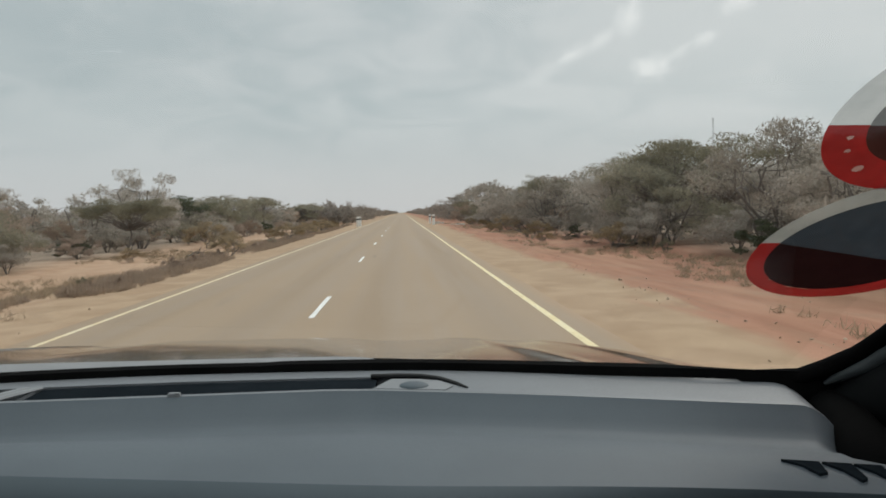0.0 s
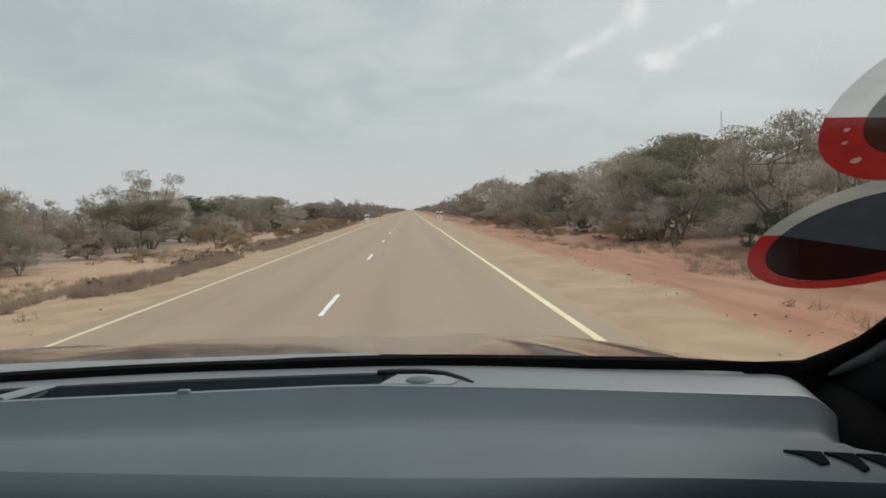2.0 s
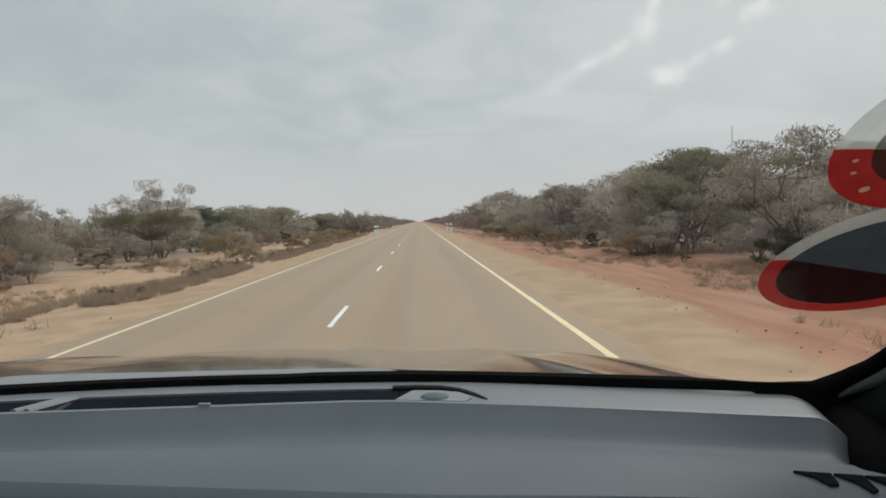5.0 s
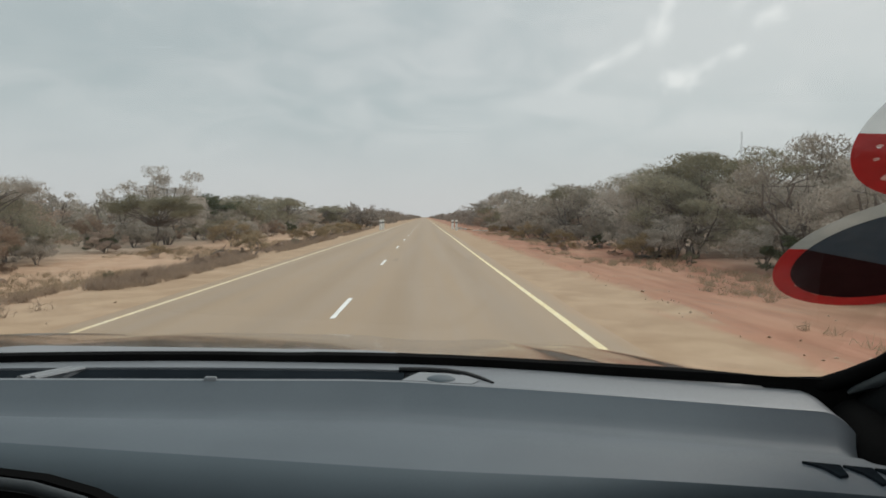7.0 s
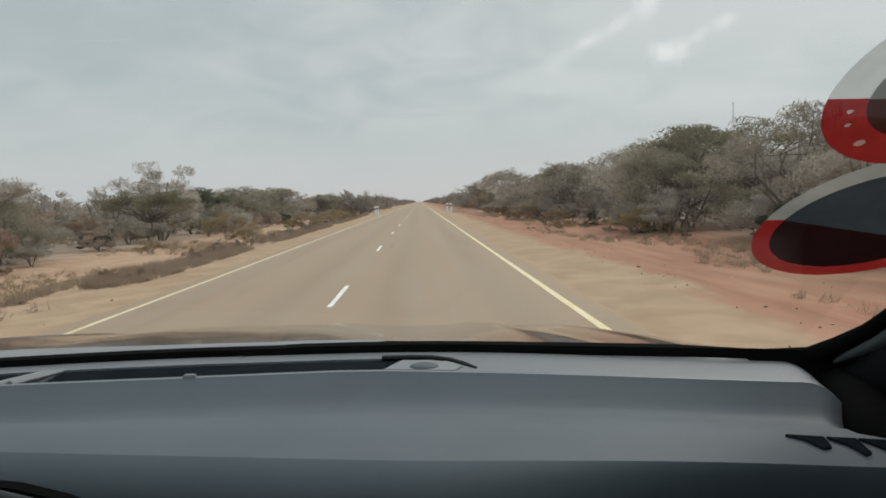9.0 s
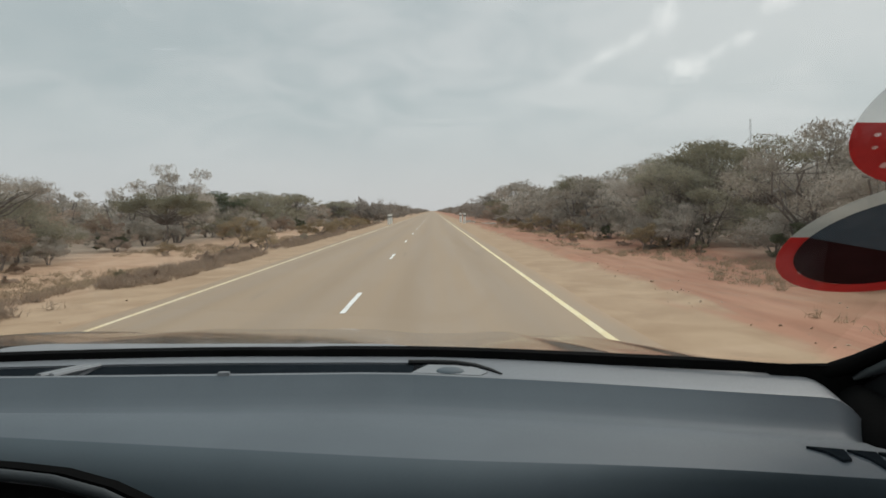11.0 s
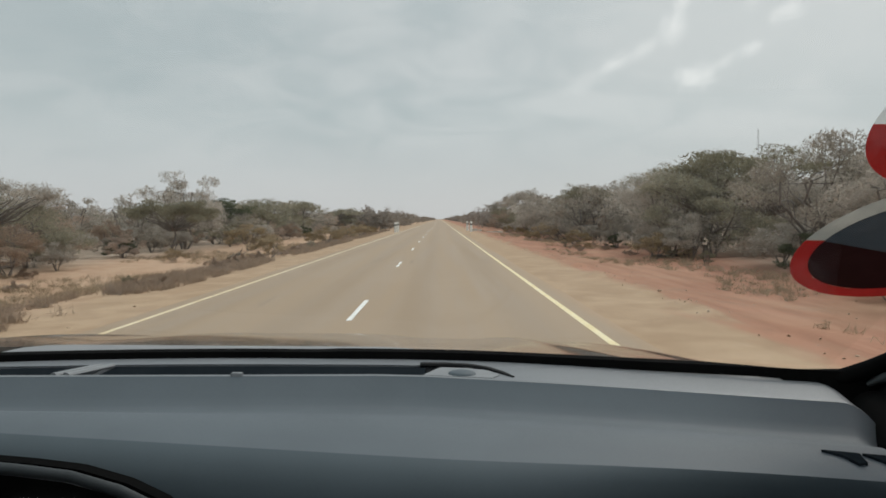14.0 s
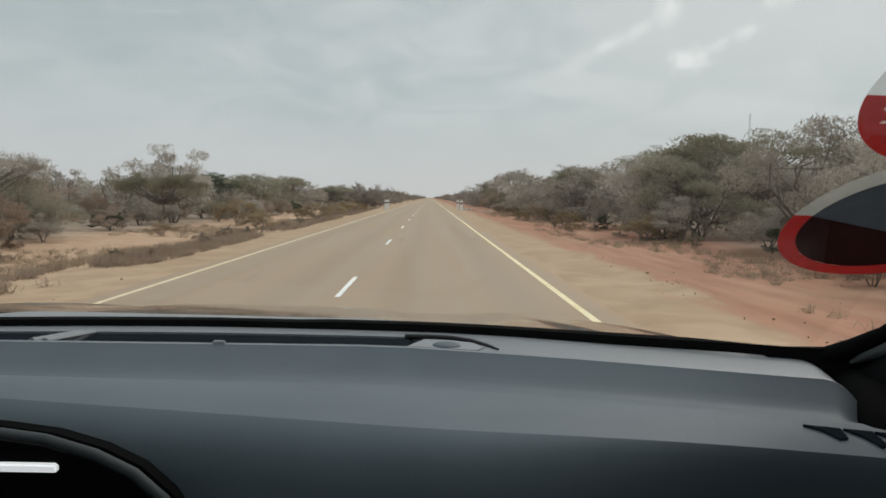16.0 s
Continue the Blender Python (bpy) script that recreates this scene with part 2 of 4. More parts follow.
def leaf_material(name, a, b, spread=0.18, thin=0.5):
    """Leaves and twigs, thin enough to let light through; tone varies from piece to piece and from plant to plant."""
    m = bpy.data.materials.new(name)
    m.use_nodes = True
    t = m.node_tree
    t.nodes.clear()
    g = t.nodes.new("ShaderNodeNewGeometry")
    info = t.nodes.new("ShaderNodeObjectInfo")
    col = blend(t, g.outputs["Random Per Island"], a, b)
    col = blend(t, smooth(t, noise_of(t, g.outputs["Position"], 0.7, 3.0), 0.35, 0.65, 0.0, 0.45), col, tuple(0.72 * c for c in a))
    hsv = t.nodes.new("ShaderNodeHueSaturation")
    t.links.new(smooth(t, info.outputs["Random"], 0, 1, 1 - spread, 1 + spread), hsv.inputs["Value"])
    t.links.new(smooth(t, info.outputs["Random"], 0, 1, 1.1, 0.85), hsv.inputs["Saturation"])
    t.links.new(col, hsv.inputs["Color"])
    body, lit = t.nodes.new("ShaderNodeBsdfDiffuse"), t.nodes.new("ShaderNodeBsdfTranslucent")
    mix = t.nodes.new("ShaderNodeMixShader")
    mix.inputs[0].default_value = thin
    out = t.nodes.new("ShaderNodeOutputMaterial")
    for k, n in enumerate((body, lit)):
        t.links.new(hsv.outputs[0], n.inputs[0])
        t.links.new(n.outputs[0], mix.inputs[1 + k])
    t.links.new(mix.outputs[0], out.inputs[0])
    return m


SAND_A, SAND_B = (0.388, 0.266, 0.172), (0.498, 0.357, 0.238)
RED_A, RED_B = (0.31, 0.140, 0.090), (0.45, 0.235, 0.155)
PINK_A, PINK_B = (0.46, 0.282, 0.185), (0.57, 0.395, 0.275)
LITTER_A, LITTER_B = (0.27, 0.218, 0.172), (0.41, 0.335, 0.265)
ROAD_A, ROAD_B, ROAD_C, ROAD_D = (0.292, 0.219, 0.158), (0.388, 0.297, 0.214), (0.360, 0.265, 0.180), (0.242, 0.186, 0.136)
M_GROUND, M_ROAD = ground_material(), road_material()
M_YELLOW = paint_material("yellow_road_paint", (0.74, 0.61, 0.34), (0.80, 0.70, 0.46), 0.55)
M_PALE = paint_material("faded_yellow_road_paint", (0.68, 0.54, 0.33), (0.74, 0.63, 0.43), 0.65)
M_WHITE = paint_material("white_road_paint", (0.74, 0.73, 0.69), (0.82, 0.81, 0.78), 0.35)
M_RUBBER_MARK = material("tyre_rubber_on_seal", (0.10, 0.09, 0.08), (0.17, 0.145, 0.12), 0.8, 60, 0.8, coords="World")
M_DASH = material("grey_dashboard_plastic", (0.072, 0.089, 0.104), (0.092, 0.112, 0.129), 5.0, 420.0, 0.58, bump=0.2, depth=0.0005, spec=0.45)
# smoother than the dashboard, and lighter to paint in the sky's sheen
M_SHELF = material("sky_sheen_shelf_plastic", (0.115, 0.125, 0.136), (0.140, 0.150, 0.162), 5.0, 420.0, 0.42, bump=0.1, depth=0.0004, spec=0.6)
M_DARK = material("black_trim_plastic", (0.005, 0.0055, 0.006), (0.009, 0.0095, 0.010), 9.0, 300.0, 0.6, bump=0.2, depth=0.0006, spec=0.10)
M_BLACK = material("black_rubber_seal", (0.003, 0.003, 0.003), (0.006, 0.006, 0.006), 9.0, 200.0, 0.9, spec=0.02)
M_SLATE = material("dark_slate_plastic", (0.042, 0.060, 0.073), (0.056, 0.077, 0.092), 5.0, 380.0, 0.6, bump=0.25, depth=0.0006)
# dark slate that stands in for shade inside slots and vent gaps
M_SLOT_SHADE = material("slot_shade_slate", (0.010, 0.013, 0.016), (0.015, 0.019, 0.023), 12, 120, 0.9, spec=0.0)
# base colour raised above the pillar's black to paint its sky highlight
M_RIDGE = material("pillar_highlight_grey", (0.048, 0.056, 0.059), (0.064, 0.073, 0.076), 9.0, 300.0, 0.5, spec=0.35)
M_PILLAR = material("black_pillar_plastic", (0.0035, 0.004, 0.0042), (0.006, 0.0065, 0.007), 9.0, 300.0, 0.7, spec=0.07)
M_POD = material("dark_pod_plastic", (0.022, 0.027, 0.030), (0.034, 0.040, 0.044), 5.0, 300.0, 0.6, spec=0.3)
M_LIGHT_TRIM = material("light_grey_trim", (0.17, 0.18, 0.19), (0.21, 0.22, 0.23), 9, 250, 0.55, bump=0.1, depth=0.0004)
M_PAINT = material("grey_beige_metallic_car_paint", (0.165, 0.143, 0.122), (0.20, 0.175, 0.150), 2.0, 700.0, 0.12, 0.7, bump=0.0, coat=0.35)
M_COWL = material("pale_grey_cowl_plastic", (0.16, 0.165, 0.168), (0.21, 0.215, 0.218), 8, 200, 0.6)
M_HEADLINER = material("pale_headliner_cloth", (0.42, 0.41, 0.39), (0.50, 0.49, 0.46), 6, 300, 0.95)
M_TYRE = material("tyre_rubber", (0.02, 0.02, 0.02), (0.035, 0.034, 0.032), 9, 120, 0.85)
M_RIM = material("dusty_alloy", (0.40, 0.39, 0.37), (0.50, 0.49, 0.47), 9, 120, 0.4, 0.8)
M_GLASS = glass_material()
M_RED_FILM = film_material("red_printed_film", (0.29, 0.017, 0.015), 0.03)
M_PALE_FILM = film_material("frosted_clear_film", (0.44, 0.432, 0.395), 0.42)
M_DUSK_FILM = film_material("dark_blue_grey_film", (0.034, 0.042, 0.052), 0.06)
M_MAROON_FILM = film_material("blackish_maroon_film", (0.016, 0.005, 0.005), 0.01)
M_RUST_FILM = film_material("brownish_maroon_film", (0.045, 0.012, 0.009), 0.03)
M_SPECK_FILM = film_material("pale_rubbed_film", (0.48, 0.24, 0.20), 0.12)
M_SMOKE_FILM = film_material("smoky_grey_film", (0.10, 0.098, 0.090), 0.12)
M_BARK = material("grey_bark", (0.13, 0.11, 0.095), (0.22, 0.19, 0.165), 8, 60, 0.95, bump=0.5, depth=0.01, spread=0.15)
M_POST = material("chalky_white_post_paint", (0.66, 0.65, 0.62), (0.78, 0.77, 0.74), 5, 60, 0.8, coords="Object")
M_BAND = material("black_post_band", (0.03, 0.03, 0.03), (0.05, 0.048, 0.045), 5, 60, 0.75)
M_CONCRETE = material("pale_concrete", (0.46, 0.44, 0.40), (0.60, 0.58, 0.53), 3, 50, 0.9, bump=0.4, depth=0.01)
M_STONE = material("roadside_stone", (0.36, 0.27, 0.195), (0.50, 0.39, 0.29), 5, 40, 0.95, bump=0.0, spec=0.1)
M_STEEL = material("galvanised_steel", (0.30, 0.30, 0.31), (0.38, 0.38, 0.39), 3, 40, 0.6, 0.5)
L_GREY = leaf_material("dry_grey_brown_twigs", (0.355, 0.315, 0.268), (0.53, 0.478, 0.412))
L_BROWN = leaf_material("dry_brown_twigs", (0.35, 0.262, 0.205), (0.51, 0.400, 0.315))
L_OLIVE = leaf_material("dull_olive_leaves", (0.25, 0.230, 0.165), (0.39, 0.355, 0.262))
L_GREEN = leaf_material("dark_green_leaves", (0.095, 0.107, 0.066), (0.175, 0.184, 0.115))
L_GOLD = leaf_material("straw_gold_leaves", (0.28, 0.210, 0.124), (0.41, 0.315, 0.190))
L_STRAW = leaf_material("dry_straw", (0.34, 0.265, 0.185), (0.48, 0.390, 0.285))
L_TUFT = leaf_material("weathered_brown_grass", (0.30, 0.222, 0.165), (0.44, 0.338, 0.255))
L_FAR = leaf_material("far_bush_leaves", (0.27, 0.233, 0.200), (0.40, 0.347, 0.297), 0.05)


# ---- mesh helpers ----
def mesh_of(name, verts, faces, mat, flat=True):
    me = bpy.data.meshes.new(name)
    me.from_pydata([tuple(v) for v in verts], [], [tuple(q) for q in faces])
    me.materials.append(mat)
    if not flat:
        me.polygons.foreach_set("use_smooth", [True] * len(me.polygons))
    me.update()
    return me


def part(name, bm, mat, parent=None, label="", flat=False):
    """Link a bmesh as one mesh object, under a thing or a part."""
    me = bpy.data.meshes.new(name)
    bmesh.ops.recalc_face_normals(bm, faces=bm.faces)
    bm.to_mesh(me)
    bm.free()
    me.materials.append(mat)
    if not flat:
        me.polygons.foreach_set("use_smooth", [True] * len(me.polygons))
        me.set_sharp_from_angle(angle=radians(35))
    ob = new(name, me)
    if parent is not None:
        ob.parent = parent
    if label:
        tagged(ob, label)
    return ob


def box(bm, x0, x1, y0, y1, z0, z1, bevel=0.0, m=None):
    made = bmesh.ops.create_cube(bm, size=1.0)["verts"]
    bmesh.ops.transform(bm, verts=made, matrix=Matrix.Translation(((x0 + x1) / 2, (y0 + y1) / 2, (z0 + z1) / 2)) @ Matrix.Diagonal((x1 - x0, y1 - y0, z1 - z0, 1)))
    if bevel:
        edges = list({e for v in made for e in v.link_edges})
        made = bmesh.ops.bevel(bm, geom=edges, offset=bevel, segments=2, affect="EDGES")["verts"]
    if m is not None:
        bmesh.ops.transform(bm, verts=[v for v in made if v.is_valid], matrix=m)
    return bm


def sheet(fn, us, vs, thick=0.0, out=(0, 0, -1)):
    """A bmesh of the surface fn(u, v) -> point, with thickness along out."""
    bm = bmesh.new()
    rows = [[bm.verts.new(fn(u, v)) for v in vs] for u in us]
    for i in range(len(us) - 1):
        for j in range(len(vs) - 1):
            bm.faces.new((rows[i][j], rows[i + 1][j], rows[i + 1][j + 1], rows[i][j + 1]))
    if thick:
        got = bmesh.ops.extrude_face_region(bm, geom=bm.faces[:])["geom"]
        bmesh.ops.translate(bm, verts=[g for g in got if isinstance(g, bmesh.types.BMVert)], vec=Vector(out) * thick)
    return bm


def tube(points, radii, sides=10, squash=1.0):
    """A bmesh tube through points, closed at both ends."""
    bm = bmesh.new()
    rings = []
    pts = [Vector(p) for p in points]
    for i, p in enumerate(pts):
        way = (pts[min(i + 1, len(pts) - 1)] - pts[max(i - 1, 0)]).normalized()
        side = way.cross(Vector((0, 0, 1)))
        side = side.normalized() if side.length > 0.05 else Vector((1, 0, 0))
        up = side.cross(way).normalized()
        rings.append([bm.verts.new(p + radii[i] * (math.cos(a) * side + squash * math.sin(a) * up)) for a in [2 * math.pi * k / sides for k in range(sides)]])
    for a, b in zip(rings, rings[1:]):
        for k in range(sides):
            bm.faces.new((a[k], a[(k + 1) % sides], b[(k + 1) % sides], b[k]))
    bm.faces.new(rings[0])
    bm.faces.new(rings[-1][::-1])
    return bm


def spread_of(a, b, n):
    return [a + (b - a) * i / (n - 1) for i in range(n)]


def ease(t):
    t = min(max(t, 0.0), 1.0)
    return t * t * (3 - 2 * t)


# ---- the ground, the road and its lines ----
LEFT_LINE, CENTRE_LINE, RIGHT_LINE = -4.955, -1.38, 2.195


def road_z(x):
    """The road is crowned: it falls to both sides of the centre line."""
    return 0.0345 - 0.025 * abs(x - CENTRE_LINE)


def ground_z(x, y):
    """Height of the ground: the road stands on a low bank, and the bush floor rolls gently."""
    d = max(abs(x - CENTRE_LINE) - 4.3, 0.0)
    z = -0.105 - 0.02 * min(d, 1.6) - 0.22 * ease((d - 1.6) / 4.0) + 0.12 * ease((d - 7.0) / 6.0)
    z += min(d / 6.0, 1.0) * 0.16 * (noise.noise(Vector((x * 0.11, y * 0.09, 3.1))) + 0.35 * noise.noise(Vector((x * 0.5, y * 0.4, 7.7))))
    for edge, high in ((4.75, 0.17), (-6.5, 0.07)):
        wander = edge + 0.35 * noise.noise(Vector((y * 0.15, edge, 0.0)))
        z += high * math.exp(-((x - wander) / 0.28) ** 2) * max(0.15 + 1.3 * noise.noise(Vector((x * 1.1, y * 0.8, 4.4))), 0.0)
    far = max(abs(x), abs(y) * 0.3) - 260.0
    if far > 0:
        z += 0.0035 * far * min(abs(x) / 400.0, 1.0)
    return z


def build_ground():
    xs = sorted({*spread_of(-5.5, -30, 34), *spread_of(-30, -160, 22), *spread_of(-160, -3000, 16), *spread_of(-5.5, 3.1, 8),
                 *spread_of(3.1, 3.9, 3), *spread_of(4.05, 5.6, 13), *spread_of(6.0, 30, 34), *spread_of(-7.2, -5.7, 11), *spread_of(30, 160, 22), *spread_of(160, 3000, 16)})
    ys = sorted({*spread_of(-1500, -60, 22), *spread_of(-60, 0, 20), *spread_of(0, 40, 130), *spread_of(40, 70, 50), *spread_of(70, 260, 80), *spread_of(260, 1000, 24), *spread_of(1000, 3600, 14)})
    verts = [(x, y, ground_z(x, y)) for y in ys for x in xs]
    n = len(xs)
    faces = [(j * n + i, j * n + i + 1, (j + 1) * n + i + 1, (j + 1) * n + i) for j in range(len(ys) - 1) for i in range(n - 1)]
    ob = new("ground", mesh_of("ground", verts, faces, M_GROUND, flat=False))
    return tagged(ob, "dry sand and red earth ground with gravel shoulders beside the road", "ground", kind="structure")


def build_road():
    xs = [CENTRE_LINE + d for d in (-4.16, -4.01, -3.0, -1.8, -0.25, 0.0, 0.25, 1.8, 3.0, 4.01, 4.16)]
    ys = [*spread_of(-1500, -60, 12), *spread_of(-40, 150, 77), *spread_of(180, 3600, 40)]
    verts = []
    for y in ys:
        for i, x in enumerate(xs):
            ragged = 0.10 * noise.noise(Vector((y * 0.7, i * 9.1, 0.0))) if i in (0, 1, 9, 10) else 0.0
            verts.append((x + ragged, y, road_z(x) - (0.06 if i in (0, 10) else 0.0)))
    n = len(xs)
    faces = [(j * n + i, j * n + i + 1, (j + 1) * n + i + 1, (j + 1) * n + i) for j in range(len(ys) - 1) for i in range(n - 1)]
    ob = new("road", mesh_of("road", verts, faces, M_ROAD, flat=False))
    return tagged(ob, "straight two-lane road of dusty grey-brown chip seal", "road", kind="structure")


def line_mesh(name, x, width, y0, y1, mat, step=4.0):
    z = road_z(x) if x else 0.0
    ys = spread_of(y0, y1, max(int((y1 - y0) / step), 1) + 1)
    verts, faces = [], []
    for i, y in enumerate(ys):
        w = width / 2 * (1 + 0.10 * noise.noise(Vector((y * 0.9, x, 0))))
        s = 0.012 * noise.noise(Vector((y * 0.05, x, 5)))
        verts += [(x - w + s, y, z + 0.004), (x + w + s, y, z + 0.004)]
        if i:
            k = 2 * i
            faces.append((k - 2, k - 1, k + 1, k))
    return mesh_of(name, verts, faces, mat)


build_ground()
build_road()
tagged(new("edge_line", line_mesh("edge_line", RIGHT_LINE, 0.108, -400, 2500, M_YELLOW)), "continuous worn yellow edge line painted on the road", "road marking", kind="structure")
tagged(new("edge_line", line_mesh("edge_line", LEFT_LINE, 0.098, -400, 2500, M_PALE)), "continuous faded pale yellow edge line painted on the road", "road marking", kind="structure")
dash_mesh = line_mesh("centre_dash", 0.0, 0.085, -1.35, 1.35, M_WHITE, 0.5)
for k in range(-8, 60):
    d = new("centre_dash", dash_mesh)
    d.location = (CENTRE_LINE, 12.0 + 12.0 * k, road_z(CENTRE_LINE) + 0.001)
    tagged(d, "short white centre line dash painted on the road", "road marking", "centre line dashes")


# ---- the car: only what is seen from its front seat, and a plain shell that closes it ----
CAR_X = -0.38
car = tagged(new("car"), "grey-beige car with a grey dashboard, parked on the road", "car")
car.matrix_basis = CAR_POSE


def dash_end(y):
    # the nearer strip with the side vent runs on to the door
    return 0.530 - 0.27 * (0.86 - y) + 0.10 * ease((0.698 - y) / 0.045)


def dash_drop(x):
    return 0.018 * ease((x - 0.1) / 0.45) + 0.012 * ease((-0.9 - x) / 0.4)


def edge_y(x):
    return 0.672 - 0.155 * x + 0.018 * ease((x + 0.05) / 0.40)


def in_slot(x):
    return -0.486 <= x <= -0.030 or -1.15 <= x <= -0.535


# rows from the windscreen to the crease: share of the way from the seal to the crease, sunk in the slot
SHELF = [(-0.12, 0), (0.0, 0), (0.36, 0), (0.365, 1), (0.965, 1), (0.97, 0)]
# rows past the crease: step towards the seat, step in height
BROW = [(0.003, 0.0006), (-0.004, 0.0), (-0.007, -0.0030), (-0.018, -0.0115), (-0.030, -0.0210), (-0.042, -0.0292), (-0.051, -0.0322), (-0.066, -0.0318)]
SHELF_Z = 1.3795


def seal_y(x):
    """Foot of the windscreen, bowed."""
    return 1.068 - 0.1175 * (math.hypot(x - 0.02, 0.08) + x - 0.02) - 0.22 * max(-0.28 - x, 0.0) ** 1.7


def crease_y(x):
    return 0.952 - 0.20 * max(x + 0.06, 0.0) + 0.045 * min(x + 0.06, 0.0)


def shelf_point(x, k):
    n = len(SHELF)
    sunk = 0
    if k < n:
        share, sunk = SHELF[k]
        y, z = seal_y(x) + (crease_y(x) - seal_y(x)) * share, SHELF_Z
    elif k < n + len(BROW):
        dy, dz = BROW[k - n]
        y, z = crease_y(x) + dy, SHELF_Z + 0.0008 + dz
    else:
        s = (k - n - len(BROW) + 1) / 6.0
        start = crease_y(x) + BROW[-1][0]
        y = start + (edge_y(x) - start) * s
        z = SHELF_Z - 0.0310 + 0.0170 * ease(s / 0.5) - 0.0075 * max((s - 0.60) / 0.40, 0.0) ** 2
    z -= 0.3 * dash_drop(x)
    if sunk and in_slot(x):
        z -= 0.035
    return y, z


def build_dashboard():
    xs = [-1.34, -1.2, -1.151, -1.150, -1.0, -0.8, -0.65, -0.536, -0.535, -0.487, -0.486, -0.4, -0.3, -0.2, -0.1, -0.031, -0.030, 0.05, 0.12, 0.18, 0.24, 0.30]
    ends = [0.2, 0.4, 0.55, 0.65, 0.72, 0.78, 0.83, 0.87, 0.91, 0.94, 0.97, 1.0]
    rows = len(SHELF) + len(BROW) + 6

    def fn(i, k):
        i, k = int(i), int(k)
        if i < len(xs):
            x = xs[i]
            y, z = shelf_point(x, k)
        else:
            f_ = ends[i - len(xs)]
            y, z = shelf_point(0.45, k)
            x = 0.30 + f_ * (dash_end(y) - 0.30)
            y, z = shelf_point(x, k)
            z -= 0.032 * max((f_ - 0.80) / 0.20, 0.0) ** 2
        return x, y, z

    fold = len(SHELF) + 1
    dash = part("dashboard", sheet(fn, range(len(xs) + len(ends)), range(fold, rows), 0.004), M_DASH, car, "grained grey plastic dashboard top")
    part("defroster_panel", sheet(fn, range(len(xs) + len(ends)), range(fold + 1), 0.03), M_SHELF, dash, "smooth grey panel, lightened for sky sheen, with a long defroster slot")
    # dark fill close below the rim, standing in for shade inside the slots
    def in_shelf(x, share, z=0.0):
        return x, seal_y(x) + (crease_y(x) - seal_y(x)) * share, SHELF_Z + z

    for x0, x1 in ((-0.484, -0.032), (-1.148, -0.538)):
        part("defroster_duct", sheet(lambda x, share: in_shelf(x, share, -0.003), spread_of(x0, x1, 12), (0.368, 0.66, 0.962), 0.03), M_SLOT_SHADE, dash, "dark fill standing in for the shade in a defroster slot")
    # slanting struts between the two slots
    for k in (0, 1):
        x = -0.514 + 0.017 * k
        part("strut", tube([in_shelf(x - 0.022, 0.94, 0.0005), in_shelf(x + 0.012, 0.42, 0.001)], [0.007, 0.006], 8, 0.5), M_LIGHT_TRIM, dash)
    # moulded lip that closes the slot and curls towards the middle of the shelf
    lip = [(-0.04, 1.022), (0.0, 1.021), (0.030, 1.016), (0.055, 1.001), (0.076, 0.972), (0.090, 0.946)]
    part("slot_lip", tube([(x, y, SHELF_Z + 0.001) for x, y in lip], [0.007, 0.0075, 0.007, 0.006, 0.0045, 0.002], 8, 0.5), M_DARK, dash, "thin dark curling lip")
    bm = bmesh.new()
    flat = [bm.verts.new((x, y, SHELF_Z + 0.0012)) for x, y in ((-0.034, 0.953), (0.060, 0.936), (0.072, 0.956), (0.058, 0.984), (0.030, 0.999), (-0.010, 1.004), (-0.020, 0.984))]
    bm.faces.new(flat)
    got = bmesh.ops.extrude_face_region(bm, geom=bm.faces[:])["geom"]
    bmesh.ops.translate(bm, verts=[g for g in got if isinstance(g, bmesh.types.BMVert)], vec=(0, 0, -0.003))
    part("sensor_plate", bm, M_LIGHT_TRIM, dash, "light grey sensor plate")
    bm = bmesh.new()
    bmesh.ops.create_uvsphere(bm, u_segments=20, v_segments=10, radius=1.0, matrix=Matrix.Translation((0.020, 0.962, SHELF_Z + 0.001)) @ Matrix.Diagonal((0.020, 0.018, 0.005, 1)))
    part("light_sensor", bm, M_SLATE, dash, "dark domed light sensor")
    part("clip", box(bmesh.new(), -0.296, -0.280, 0.937, 0.945, SHELF_Z - 0.003, SHELF_Z + 0.005, 0.001), M_LIGHT_TRIM, dash)
    return dash


def build_fascia():
    """The darker face below the edge, with a groove between it and the top."""
    prof = [(0.004, -0.0070), (-0.004, -0.0040), (-0.014, -0.0080), (-0.025, -0.016), (-0.036, -0.030), (-0.045, -0.055), (-0.05, -0.13), (-0.03, -0.30), (0.02, -0.50)]
    def fn(x, k):
        dy, dz = prof[int(k)]
        # towards the passenger's side the face draws back under the edge
        far = ease((x + 0.02) / 0.42)
        return x, edge_y(x) + dy * (1 - 0.85 * far) + 0.34 * far * max(-dz - 0.004, 0.0), 1.3640 - 0.3 * dash_drop(x) + dz

    fascia = part("lower_fascia", sheet(fn, spread_of(-1.34, 0.60, 44), range(len(prof)), 0.02, (0, 1, 0)), M_SLATE, car, "dark slate plastic fascia below the dashboard edge")
    return fascia


